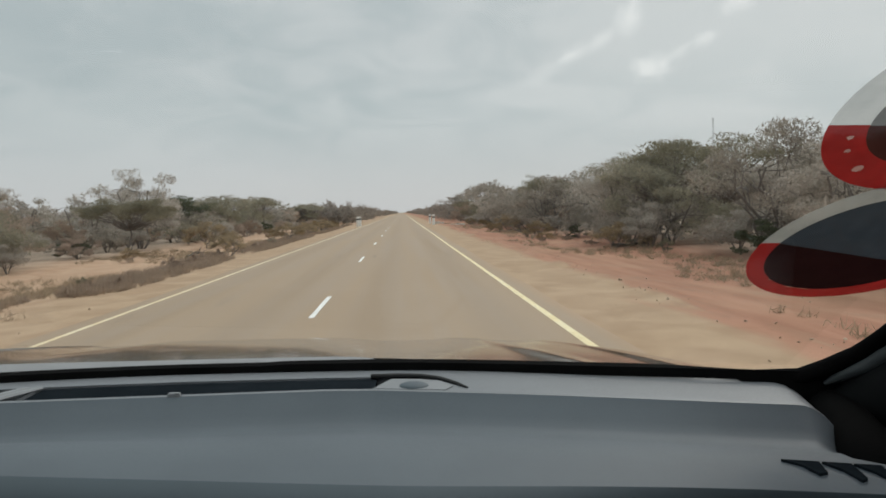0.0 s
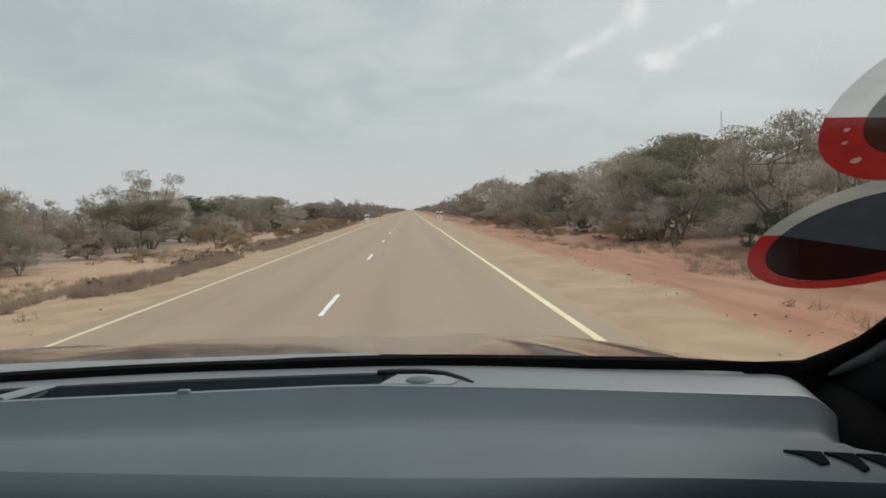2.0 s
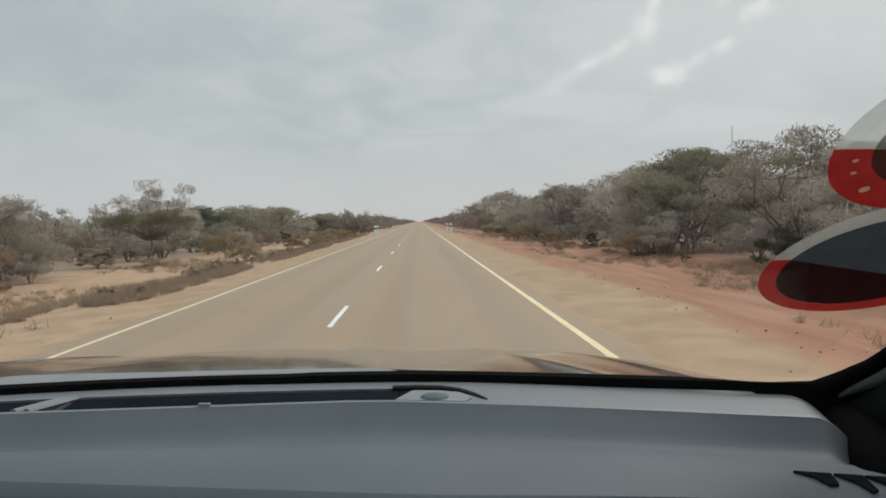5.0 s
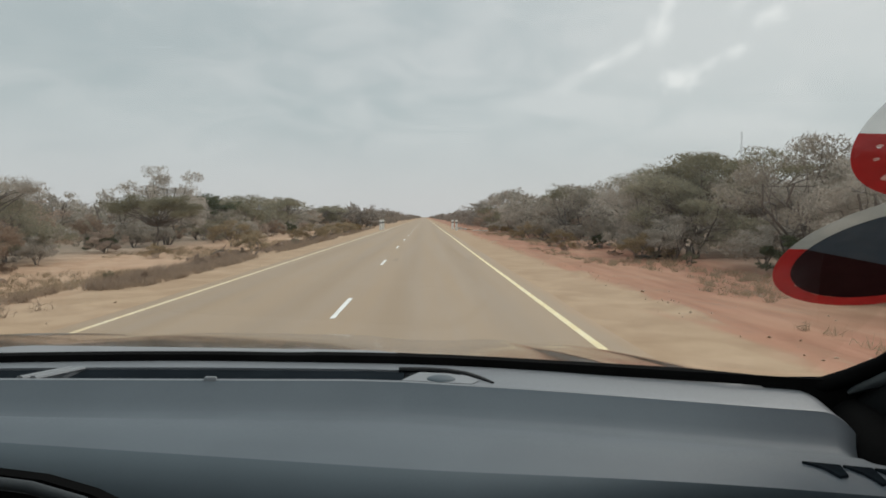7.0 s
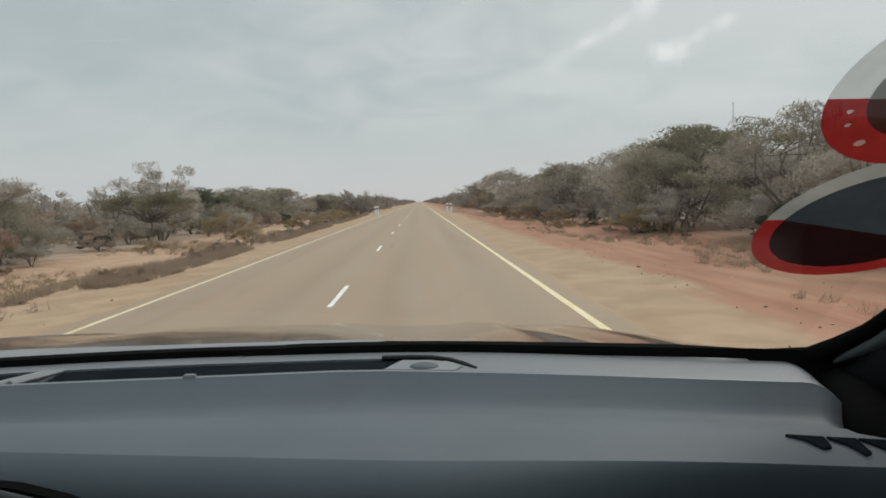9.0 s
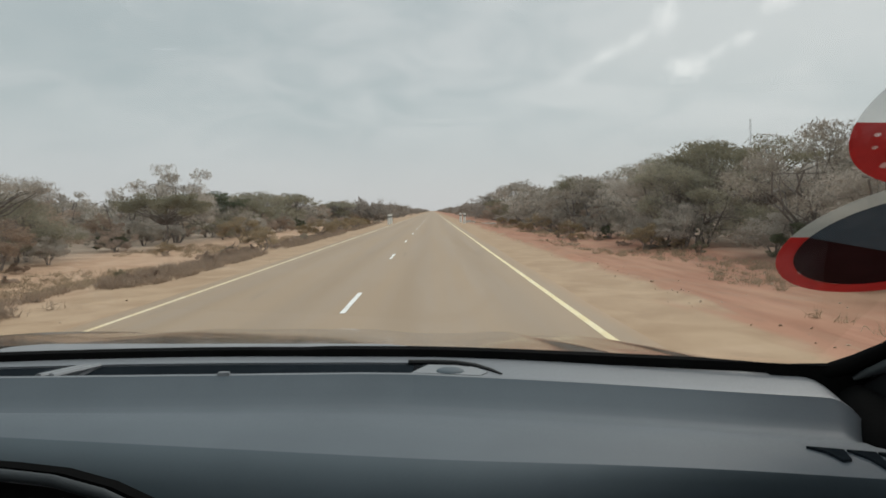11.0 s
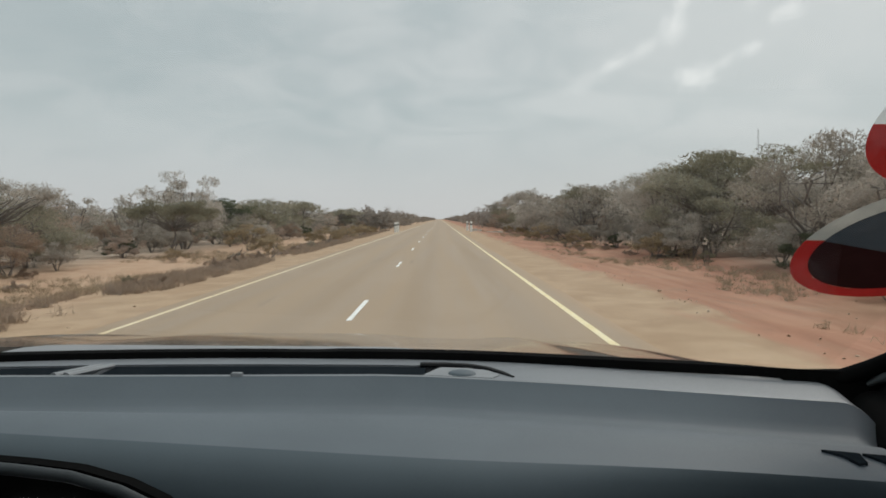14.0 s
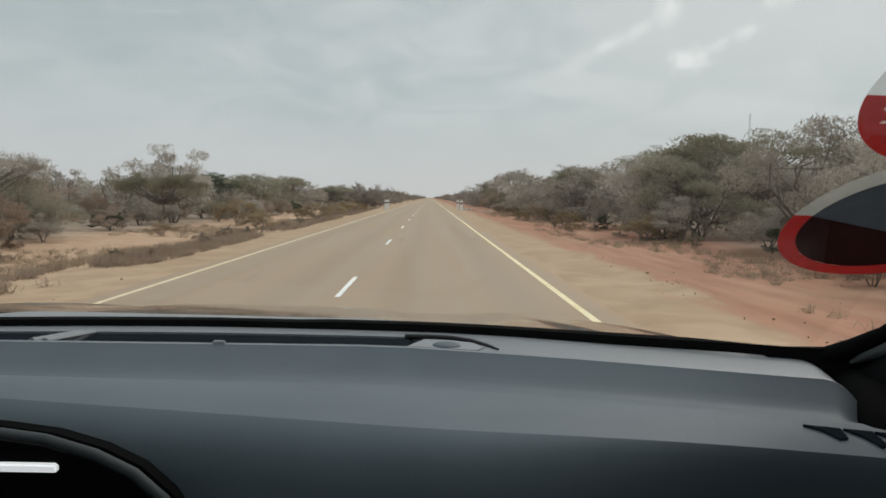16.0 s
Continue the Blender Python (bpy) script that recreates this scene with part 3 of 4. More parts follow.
def build_display(parent):
    arch = [(-1.02, 1.10), (-1.01, 1.23), (-0.97, 1.300), (-0.90, 1.342), (-0.80, 1.360), (-0.62, 1.371), (-0.48, 1.370), (-0.40, 1.364), (-0.35, 1.358), (-0.305, 1.345), (-0.27, 1.328), (-0.243, 1.304), (-0.226, 1.278), (-0.212, 1.24), (-0.210, 1.10)]
    pod = part("display_pod", tube([(x, 0.622, z) for x, z in arch], [0.0055] * len(arch), 12), M_POD, parent, "dark hooded display pod")
    bm = bmesh.new()
    front = [bm.verts.new((x, 0.640, z)) for x, z in arch]
    bm.faces.new(front)
    got = bmesh.ops.extrude_face_region(bm, geom=bm.faces[:])["geom"]
    bmesh.ops.translate(bm, verts=[g for g in got if isinstance(g, bmesh.types.BMVert)], vec=(0, 0.015, 0))
    part("screen", bm, M_BLACK, pod, "black unlit screen")
    part("lit_bar", box(bmesh.new(), -0.414, -0.345, 0.632, 0.6385, 1.3228, 1.3312, 0.002), M_LIT, pod, "small glowing white bar")
    return pod


def shelf_height(x, y):
    """Height of the dashboard's top at a place between the brow and the edge."""
    rows = [shelf_point(x, k) for k in range(len(SHELF) + len(BROW) - 1, len(SHELF) + len(BROW) + 6)]
    for (y0, z0), (y1, z1) in zip(rows, rows[1:]):
        if y1 <= y <= y0:
            z = z0 + (z1 - z0) * (y0 - y) / (y0 - y1)
            f_ = (x - 0.30) / (dash_end(y) - 0.30)
            return z - 0.032 * max((f_ - 0.80) / 0.20, 0.0) ** 2
    return rows[-1][1]


def build_vent(dash):
    """Solid dark wedges laid on the top as the shade in the side air vent's gaps."""
    for x, w, long in ((0.378, 0.034, 0.026), (0.4145, 0.026, 0.034), (0.4425, 0.024, 0.034)):
        bm = bmesh.new()
        y = 0.693 - 0.24 * (x - 0.377)
        a = [(x, y), (x + w, y - 0.24 * w), (x + 0.84 * w, y - 0.24 * w - 0.9 * long), (x + 0.56 * w, y - 0.24 * w - long), (x + 0.40 * w, y - 0.55 * long)]
        tops = [shelf_height(*p) for p in a]
        v = [bm.verts.new((p[0], p[1], z + h)) for h in (0.0028, -0.006) for p, z in zip(a, tops)]
        bm.faces.new(v[:5])
        bm.faces.new(v[5:][::-1])
        for i in range(5):
            j = (i + 1) % 5
            bm.faces.new((v[i], v[i + 5], v[j + 5], v[j]))
        part("vent_slot", bm, M_SLOT_SHADE, dash, "black wedge standing in for the shade in a vent slot", flat=True)


def lit_material():
    m = bpy.data.materials.new("lit_display_segment")
    m.use_nodes = True
    b = m.node_tree.nodes["Principled BSDF"]
    b.inputs["Base Color"].default_value = (0.8, 0.8, 0.8, 1)
    b.inputs["Emission Color"].default_value = (0.95, 0.97, 1.0, 1)
    b.inputs["Emission Strength"].default_value = 0.5
    return m


M_LIT = lit_material()
dashboard = build_dashboard()
build_vent(dashboard)
build_fascia()
build_display(car)


def band_line(x):
    """Foot of the windscreen: bowed, running back to the pillars."""
    return seal_y(x), 1.3888 + 0.0016 * ease((x + 0.21) / 0.05)


def rear_y(x):
    """Rear edge of the bonnet, which follows the bow of the windscreen."""
    d = abs(x - CAR_X) + CAR_X
    return 1.212 + (seal_y(d) + 0.055 - 1.212) * ease((d + 0.12) / 0.26)


def build_front():
    xs = spread_of(-1.42, 0.66, 54)
    bm = sheet(lambda x, k: (x, band_line(x)[0] + (0.0, 0.004, 0.03 - 0.024 * ease((abs(x - CAR_X) - 0.74) / 0.13))[int(k)], band_line(x)[1] + (-0.0085 - 0.09 * ease((abs(x - CAR_X) - 0.84) / 0.14), 0.0, 0.0)[int(k)]), xs, range(3), 0.004)
    part("windscreen_seal", bm, M_BLACK, car, "black windscreen seal")
    def cowl(x, s_):
        d = abs(x - CAR_X) + CAR_X
        y = seal_y(x) + 0.034 + (rear_y(x) - 0.006 - seal_y(x) - 0.034) * s_
        return x, y, 1.3760 - 0.003 * s_ - 0.028 * ease((d + 0.06) / 0.16)
    bm = sheet(cowl, spread_of(-1.33, 0.56, 60), (0, 0.3, 0.6, 0.9, 1.0), 0.008)
    part("cowl_panel", bm, M_COWL, car, "pale grey weathered cowl panel")
    # windscreen
    glass = part("windscreen", sheet(lambda x, s: (x - 0.16 * s * (x - CAR_X), 1.060 - 0.93 * s - 0.05 * ((x - CAR_X) / 0.95) ** 2, 1.404 + 0.9 * 0.5896 * 1.03 * s - 0.020 * ((x - CAR_X) / 0.95) ** 2), spread_of(-1.32, 0.56, 30), spread_of(0, 1, 8)), M_GLASS, car, "clear windscreen glass")
    glass.visible_shadow = False
    # bonnet: a broad raised middle between soft flutes, falling away to the wings
    def hood(x, s_):
        y = rear_y(x) + (2.2 - rear_y(x)) * s_
        d = abs(x - CAR_X) + CAR_X
        hump = ease((-0.04 - d) / 0.16)
        back = y - 1.2
        z = 1.371 - (0.118 - 0.028 * hump) * back - (0.036 + 0.016 * hump) * max(back, 0) ** 2
        edge = 0.150 + 0.08 * (y - 1.3)
        side = max(x - edge, (2 * CAR_X - edge) - x, 0.0)
        z -= 0.006 * ease(side / 0.07) + 0.022 * (max(side - 0.03, 0) / 0.30) ** 2
        for ridge in (0.135 + 0.15 * (2.1 - y), 0.40 + 0.10 * (1.9 - y)):
            off = abs(x - CAR_X) - (ridge - CAR_X)
            z += 0.0042 * math.exp(-(off / 0.027) ** 2)
        z -= 0.10 * max(y - 2.08, 0) ** 2 / 0.02
        return x, y, z
    xs = sorted({*spread_of(-1.38, 0.62, 41), *spread_of(0.1, 0.60, 60), *spread_of(-1.36, -0.86, 60)})
    bonnet = part("bonnet", sheet(hood, xs, [*spread_of(0, 0.86, 24), 0.89, 0.92, 0.95, 0.98, 1.0], 0.01), M_PAINT, car, "glossy grey-beige metallic bonnet")
    front = bmesh.new()
    box(front, -1.38, 0.62, 1.1, 2.2, 0.42, 1.06, 0.05)
    part("front_body", front, M_PAINT, car)
    return bonnet


def build_shell():
    """Pillars, roof, doors, floor and wheels."""
    for s in (1, -1):
        def px(x):
            return CAR_X + s * (x - CAR_X)
        pts = [(px(0.625), 1.02, 1.250), (px(0.632), 0.95, 1.300), (px(0.668), 0.85, 1.374), (px(0.690), 0.70, 1.480), (px(0.690), 0.5, 1.63), (px(0.655), 0.2, 1.82), (px(0.62), 0.02, 1.93)]
        pillar = part("pillar", tube(pts, [0.075, 0.075, 0.074, 0.050, 0.036, 0.034, 0.034], 18), M_PILLAR, car, "black windscreen pillar trim")
        # black edge of the glass, running on from the seal in one bend, and a ridge beside it
        rim = [(0.45, 0.990, 1.3770), (0.48, 0.980, 1.3775), (0.52, 0.968, 1.3785), (0.549, 0.955, 1.381), (0.577, 0.94, 1.396), (0.603, 0.915, 1.418), (0.612, 0.885, 1.442), (0.614, 0.85, 1.467), (0.624, 0.70, 1.560), (0.636, 0.5, 1.69), (0.60, 0.2, 1.86)]
        part("glass_edge", tube([(px(x), y, z) for x, y, z in rim], [0.004, 0.009, 0.011, 0.012, 0.012, 0.012, 0.012, 0.012, 0.012, 0.012, 0.012], 12), M_BLACK, pillar, "black edge of the windscreen")
        # the ridge's grey stands in for the highlight along the pillar
        ridge = [(0.575, 0.940, 1.374), (0.590, 0.928, 1.388), (0.610, 0.905, 1.405), (0.622, 0.875, 1.430), (0.626, 0.84, 1.456), (0.629, 0.80, 1.484), (0.645, 0.67, 1.562), (0.655, 0.47, 1.69), (0.62, 0.2, 1.85)]
        part("pillar_ridge", tube([(px(x), y, z) for x, y, z in ridge], [0.003, 0.008, 0.012, 0.014, 0.014, 0.014, 0.014, 0.014, 0.014], 12), M_RIDGE, pillar, "rounded ridge of the pillar, grey for the sky light on it")
        # door: panel with its sill, dark inside
        bm = bmesh.new()
        x0, x1 = sorted((px(0.60), px(0.68)))
        box(bm, x0, x1, -1.0, 1.08, 0.45, 1.335, 0.02)
        part("door", bm, M_DARK, car, "black door trim")
        bm = bmesh.new()
        x0, x1 = sorted((px(0.683), px(0.70)))
        box(bm, x0, x1, -2.25, 1.12, 0.42, 1.30, 0.006)
        part("door_skin", bm, M_PAINT, car, "grey-beige painted door skin")
        bm = bmesh.new()
        x0, x1 = sorted((px(0.52), px(0.61)))
        box(bm, x0, x1, 0.72, 1.03, 1.05, 1.335, 0.02)
        part("end_panel", bm, M_DARK, car, "black end panel of the dashboard")
        bolster = [(0.600, 1.03, 1.325), (0.588, 0.95, 1.332), (0.562, 0.87, 1.334), (0.539, 0.80, 1.330), (0.521, 0.75, 1.327), (0.516, 0.715, 1.322), (0.513, 0.685, 1.312)]
        part("end_bolster", tube([(px(x), y, z) for x, y, z in bolster], [0.034] * 6 + [0.022], 24), M_BLACK, car, "rounded black bolster at the end of the dashboard")
        part("pillar", tube([(px(0.62), -1.05, 1.30), (px(0.58), -1.1, 1.94)], [0.05, 0.05], 10), M_DARK, car)
        for y in (1.72, -1.15):
            wx = px(0.56)
            bm = bmesh.new()
            bmesh.ops.create_cone(bm, cap_ends=True, segments=36, radius1=0.38, radius2=0.38, depth=0.24, matrix=Matrix.Translation((wx, y, 0.425)) @ Euler((0, radians(90), 0)).to_matrix().to_4x4())
            bmesh.ops.bevel(bm, geom=[e for e in bm.edges if len(e.link_faces) == 2 and e.calc_face_angle(0) > 1], offset=0.03, segments=2, affect="EDGES")
            tyre = part("wheel", bm, M_TYRE, car, "black tyre on a dusty alloy rim")
            bm = bmesh.new()
            bmesh.ops.create_cone(bm, cap_ends=True, segments=28, radius1=0.22, radius2=0.20, depth=0.03, matrix=Matrix.Translation((px(0.69), y, 0.425)) @ Euler((0, radians(90), 0)).to_matrix().to_4x4())
            part("rim", bm, M_RIM, tyre)
    roof = sheet(lambda x, y: (x, y, 1.955 + 0.03 * math.cos((x - CAR_X) * 1.5)), spread_of(-1.36, 0.60, 14), spread_of(-2.2, 0.08, 12), 0.04)
    part("headliner", roof, M_HEADLINER, car, "pale cloth headliner")
    skin = sheet(lambda x, y: (x, y, 1.975 + 0.03 * math.cos((x - CAR_X) * 1.5) - 0.05 * ease((abs(x - CAR_X) - 0.9) / 0.12) - 0.03 * ease((y - 0.0) / 0.1)), spread_of(-1.40, 0.64, 30), spread_of(-2.32, 0.10, 16), 0.012)
    part("roof", skin, M_PAINT, car, "grey-beige painted roof")
    bm = bmesh.new()
    box(bm, -1.38, 0.62, -2.3, -2.2, 0.5, 1.98, 0.02)
    part("rear_panel", bm, M_DARK, car)
    bm = bmesh.new()
    box(bm, -1.38, 0.62, -2.2, 1.1, 0.36, 0.42, 0.01)
    part("floor_pan", bm, M_DARK, car)


build_front()
build_shell()


# ---- round stickers on the glass ----
def on_glass(u, v, lift=0.0):
    """A point of the windscreen's inner side: u across, v up the slope from the lower sticker's middle."""
    c, s = math.cos(math.atan(0.5896)), math.sin(math.atan(0.5896))
    return Vector((u, 0.762 - v * c - lift * s, 1.558 + v * s - lift * c))


def disc_slice(cu, cv, r, lo, hi, lift, n=40, hole=None, turn=0.0, worn=()):
    """The slice of a disc between the heights lo and hi, as a thin film, turned about the disc's middle; hole: (u, v, radius) left open;
    worn: such spots where the print is rubbed off."""
    bm = bmesh.new()
    ct, st = math.cos(radians(turn)), math.sin(radians(turn))
    rows = spread_of(max(lo, cv - r), min(hi, cv + r), n)
    cells = 1 if not worn else 60
    for a, b in zip(rows, rows[1:]):
        spans = []
        for v in (a, b):
            w = math.sqrt(max(r * r - (v - cv) ** 2, 0.0))
            h = math.sqrt(max(hole[2] ** 2 - (v - hole[1]) ** 2, 0.0)) if hole else 0.0
            spans.append((cu - w, hole[0] - h, hole[0] + h, cu + w) if hole else (cu - w, cu, cu, cu + w))
        for k in (0, 2):
            for c in range(cells):
                f0, f1 = c / cells, (c + 1) / cells
                quad = [(sp[k] + (sp[k + 1] - sp[k]) * f, v) for sp, v, f in ((spans[0], a, f0), (spans[0], a, f1), (spans[1], b, f1), (spans[1], b, f0))]
                if quad[1][0] - quad[0][0] < 1e-5 and quad[2][0] - quad[3][0] < 1e-5:
                    continue
                mu, mv = sum(q[0] for q in quad) / 4, (a + b) / 2
                if any((mu - u) ** 2 + (mv - v) ** 2 < q * q for u, v, q in worn):
                    continue
                bm.faces.new([bm.verts.new(on_glass(cu + (u - cu) * ct - (v - cv) * st, cv + (u - cu) * st + (v - cv) * ct, lift)) for u, v in quad])
    bmesh.ops.remove_doubles(bm, verts=bm.verts, dist=1e-5)
    return bm


def build_sticker(outer, split, inner, inner_split, turn, films, worn, label):
    thing = tagged(new("windscreen_sticker"), label, "sticker", "windscreen stickers")
    thing.matrix_basis = CAR_POSE
    part("clear_rim", disc_slice(*outer, split, 9, 0.004, hole=inner), M_PALE_FILM, thing, "frosted translucent rim")
    rim = part("red_rim", disc_slice(*outer, -9, split, 0.004, 110, inner, worn=worn), M_RED_FILM, thing, "bright red lower rim with rubbed spots")
    part("dark_upper_print", disc_slice(*inner, inner_split, 9, 0.004, turn=turn), films[0], thing, "dark see-through film")
    part("dark_lower_print", disc_slice(*inner, -9, inner_split, 0.004, turn=turn), films[1], thing, "dark maroon film")
    for u, v, r in worn:
        part("speck", disc_slice(u, v, 1.25 * r, -9, 9, 0.0034, 9), M_SPECK_FILM, rim, "small pale rubbed speck")
    return thing


build_sticker((0.503, 0.035, 0.1325), 0.044, (0.494, 0.030, 0.104), 0.012, -17, (M_DUSK_FILM, M_MAROON_FILM), ((0.421, -0.043, 0.0026),), "round red-rimmed sticker with a dark middle on the windscreen")
build_sticker((0.448, 0.258, 0.114), 0.238, (0.438, 0.255, 0.071), 0.237, 0, (M_SMOKE_FILM, M_RUST_FILM), ((0.394, 0.178, 0.0045), (0.362, 0.222, 0.0026), (0.370, 0.204, 0.0024)), "round red and frosted sticker higher on the windscreen")


# ---- bush and trees ----
def tri_cloud(rng, centres, radii, count, length, width, squash=0.8, droop=0.0):
    """Vertices and faces of many slim triangles scattered in soft balls."""
    c = np.repeat(np.asarray(centres), count, axis=0)
    r = np.repeat(np.asarray(radii), count)
    n = len(c)
    d = rng.normal(size=(n, 3))
    d /= np.linalg.norm(d, axis=1)[:, None]
    p = c + d * (r * rng.random(n) ** 0.45)[:, None] * np.array([1, 1, squash])
    axis = rng.normal(size=(n, 3)) + 0.8 * d
    axis[:, 2] += 0.25 - droop
    axis /= np.linalg.norm(axis, axis=1)[:, None]
    side = np.cross(axis, rng.normal(size=(n, 3)))
    side /= np.linalg.norm(side, axis=1)[:, None] + 1e-9
    ln = rng.uniform(*length, size=n)[:, None]
    wd = rng.uniform(*width, size=n)[:, None]
    a, b, e = p - side * wd / 2 - axis * ln / 2, p + side * wd / 2 - axis * ln / 2, p + axis * ln / 2
    verts = np.stack([a, b, e], axis=1).reshape(-1, 3)
    return verts, np.arange(3 * n).reshape(-1, 3)


def fast_mesh(name, verts, tris, mat):
    me = bpy.data.meshes.new(name)
    me.vertices.add(len(verts))
    me.vertices.foreach_set("co", np.asarray(verts, dtype=np.float32).ravel())
    me.loops.add(3 * len(tris))
    me.loops.foreach_set("vertex_index", np.asarray(tris, dtype=np.int32).ravel())
    me.polygons.add(len(tris))
    me.polygons.foreach_set("loop_start", np.arange(0, 3 * len(tris), 3, dtype=np.int32))
    me.materials.append(mat)
    me.update()
    me.validate()
    return me


def limb(verts, faces, points, r0, r1, sides=5):
    base = len(verts)
    n = len(points)
    for i, p in enumerate(points):
        p = Vector(p)
        way = (Vector(points[min(i + 1, n - 1)]) - Vector(points[max(i - 1, 0)])).normalized()
        side = way.cross(Vector((0.3, 0.9, 0.1))).normalized()
        up = side.cross(way)
        r = r0 + (r1 - r0) * i / (n - 1)
        for k in range(sides):
            a = 2 * math.pi * k / sides
            verts.append(p + r * (math.cos(a) * side + math.sin(a) * up))
        if i:
            for k in range(sides):
                a, b = base + (i - 1) * sides + k, base + (i - 1) * sides + (k + 1) % sides
                faces.append((a, b, b + sides, a + sides))


def bent(rng, a, b, wobble, n=5):
    a, b = np.asarray(a, float), np.asarray(b, float)
    pts = []
    for i in range(n):
        t = i / (n - 1)
        off = rng.normal(size=3) * wobble * math.sin(math.pi * t)
        pts.append(tuple(a + (b - a) * t + off))
    return pts


def woody(name, seed, height, width, leaf, style, category, label, pads=26, count=300, grain=1.0):
    """A bush or tree: tapered stems that fork into limbs, each ending in a loose flat pad of small leaves or twigs.
    style: umbrella (bare trunk, one flat roof), layered (storeys of pads down to the ground) or tuft (low and round)."""
    rng = np.random.default_rng(seed)
    verts, faces, centres, radii = [], [], [], []
    low = {"umbrella": 0.72, "layered": 0.12, "tuft": 0.22}[style]
    stems = {"umbrella": 1, "layered": 4, "tuft": 5}[style]
    paths = []
    for k in range(stems):
        a = 2 * math.pi * (k + rng.uniform(-0.35, 0.35)) / stems
        foot = (0.10 * math.cos(a), 0.10 * math.sin(a), -0.12) if stems > 1 else (0, 0, -0.15)
        reach = 0.22 * width if stems > 1 else 0.05 * width
        top = (reach * math.cos(a), reach * math.sin(a), height * (0.46 if style == "umbrella" else 0.62))
        path = bent(rng, foot, top, 0.035 * width, 6)
        thick = (0.028 if style == "umbrella" else 0.013) * height + 0.008
        limb(verts, faces, path, thick, 0.55 * thick, 7)
        paths.append((path, thick))
    for k in range(pads):
        a, share = rng.uniform(0, 2 * math.pi), math.sqrt((k + 0.5) / pads)
        rad = width / 2 * share * (1 + 0.16 * math.sin(3 * a + seed))
        roof = 1.0 + rng.uniform(-0.09, 0.06) - (0.20 if style == "umbrella" else 0.42) * share ** 2.2 + 0.05 * math.sin(2 * a + 1.7 * seed)
        if style == "umbrella":
            z = height * roof * rng.uniform(0.88, 0.97)
        else:
            z = height * (low + (roof * 0.95 - low) * rng.random() ** 0.75)
        tip = (rad * math.cos(a), rad * math.sin(a), z)
        path, thick = paths[int(rng.integers(stems))]
        at = path[-1] if style == "umbrella" else path[int(rng.integers(2, 6))]
        if at[2] > z:
            at = path[2]
        limb(verts, faces, bent(rng, at, tip, 0.03 * width, 5), 0.42 * thick, 0.10 * thick, 5 if grain < 2 else 3)
        centres.append(tip)
        radii.append(width * rng.uniform(0.10, 0.17) * (1.0 if style == "umbrella" else 0.95))
    # finer sprays round each pad break up its outline
    for k in range(len(centres)):
        c, r = centres[k], radii[k]
        for _ in range(2):
            a = rng.uniform(0, 2 * math.pi)
            end = (c[0] + r * 0.9 * math.cos(a), c[1] + r * 0.9 * math.sin(a), c[2] + r * rng.uniform(-0.15, 0.35))
            if grain < 2:
                limb(verts, faces, bent(rng, c, end, 0.02 * width, 3), 0.008, 0.003, 3)
            centres.append(end)
            radii.append(r * rng.uniform(0.35, 0.6))
    squash = {"umbrella": 0.36, "layered": 0.55, "tuft": 0.75}[style]
    n_main = pads
    v0, _ = tri_cloud(rng, centres[:n_main], radii[:n_main], count, (0.07 * grain, 0.19 * grain), (0.022 * grain, 0.050 * grain), squash)
    v1, _ = tri_cloud(rng, centres[n_main:], radii[n_main:], count // 4, (0.07 * grain, 0.17 * grain), (0.018 * grain, 0.040 * grain), squash)
    cv = np.concatenate([v0, v1])
    keep = cv.reshape(-1, 3, 3)[:, :, 2].min(axis=1) > 0.02
    cv = cv.reshape(-1, 3, 3)[keep].reshape(-1, 3)
    cf = np.arange(len(cv)).reshape(-1, 3)
    thing = tagged(new(name), label, category)
    for nm, me in (("trunk", mesh_of("trunk", verts, faces, M_BARK, flat=False)), ("crown", fast_mesh("crown", cv, cf, leaf))):
        ob = new(nm, me)
        ob.parent = thing
    return thing


GREY_LABEL, TALL_LABEL, BROWN_LABEL = "leafless grey-brown thorn bush on dry sand", "tall grey-brown thorn tree with layered twigs", "dry brown thorn bush on sandy ground"
RECIPES = {
    "grey_a": ("thorn_bush", 11, 2.9, 3.8, L_GREY, "layered", "bush", GREY_LABEL, 26),
    "grey_b": ("thorn_tree", 12, 4.1, 5.0, L_GREY, "layered", "tree", TALL_LABEL, 34),
    "grey_c": ("thorn_tree", 17, 4.5, 6.0, L_GREY, "layered", "tree", TALL_LABEL, 38),
    "brown_a": ("thorn_bush", 13, 2.6, 3.8, L_BROWN, "layered", "bush", BROWN_LABEL, 26),
    "brown_b": ("thorn_bush", 18, 3.2, 4.4, L_BROWN, "layered", "bush", BROWN_LABEL, 28),
    "olive_a": ("acacia_tree", 14, 3.7, 5.2, L_OLIVE, "layered", "tree", "round dull olive acacia with thin foliage", 34),
    "olive_b": ("acacia_tree", 24, 4.4, 6.2, L_OLIVE, "umbrella", "tree", "spreading dull olive acacia with a flat crown", 40),
    "flat": ("acacia_tree", 23, 4.2, 5.6, L_GREY, "umbrella", "tree", "flat-topped grey acacia with bare stems", 38),
    "green": ("shrub", 15, 2.5, 2.8, L_GREEN, "layered", "bush", "dense dark green shrub in the thorn bush", 24),
}
KINDS = {}
for key, recipe in RECIPES.items():
    KINDS[key] = woody(*recipe, count=46, grain=2.4)
    KINDS[key + "_fine"] = woody(*recipe, count=165, grain=1.3)
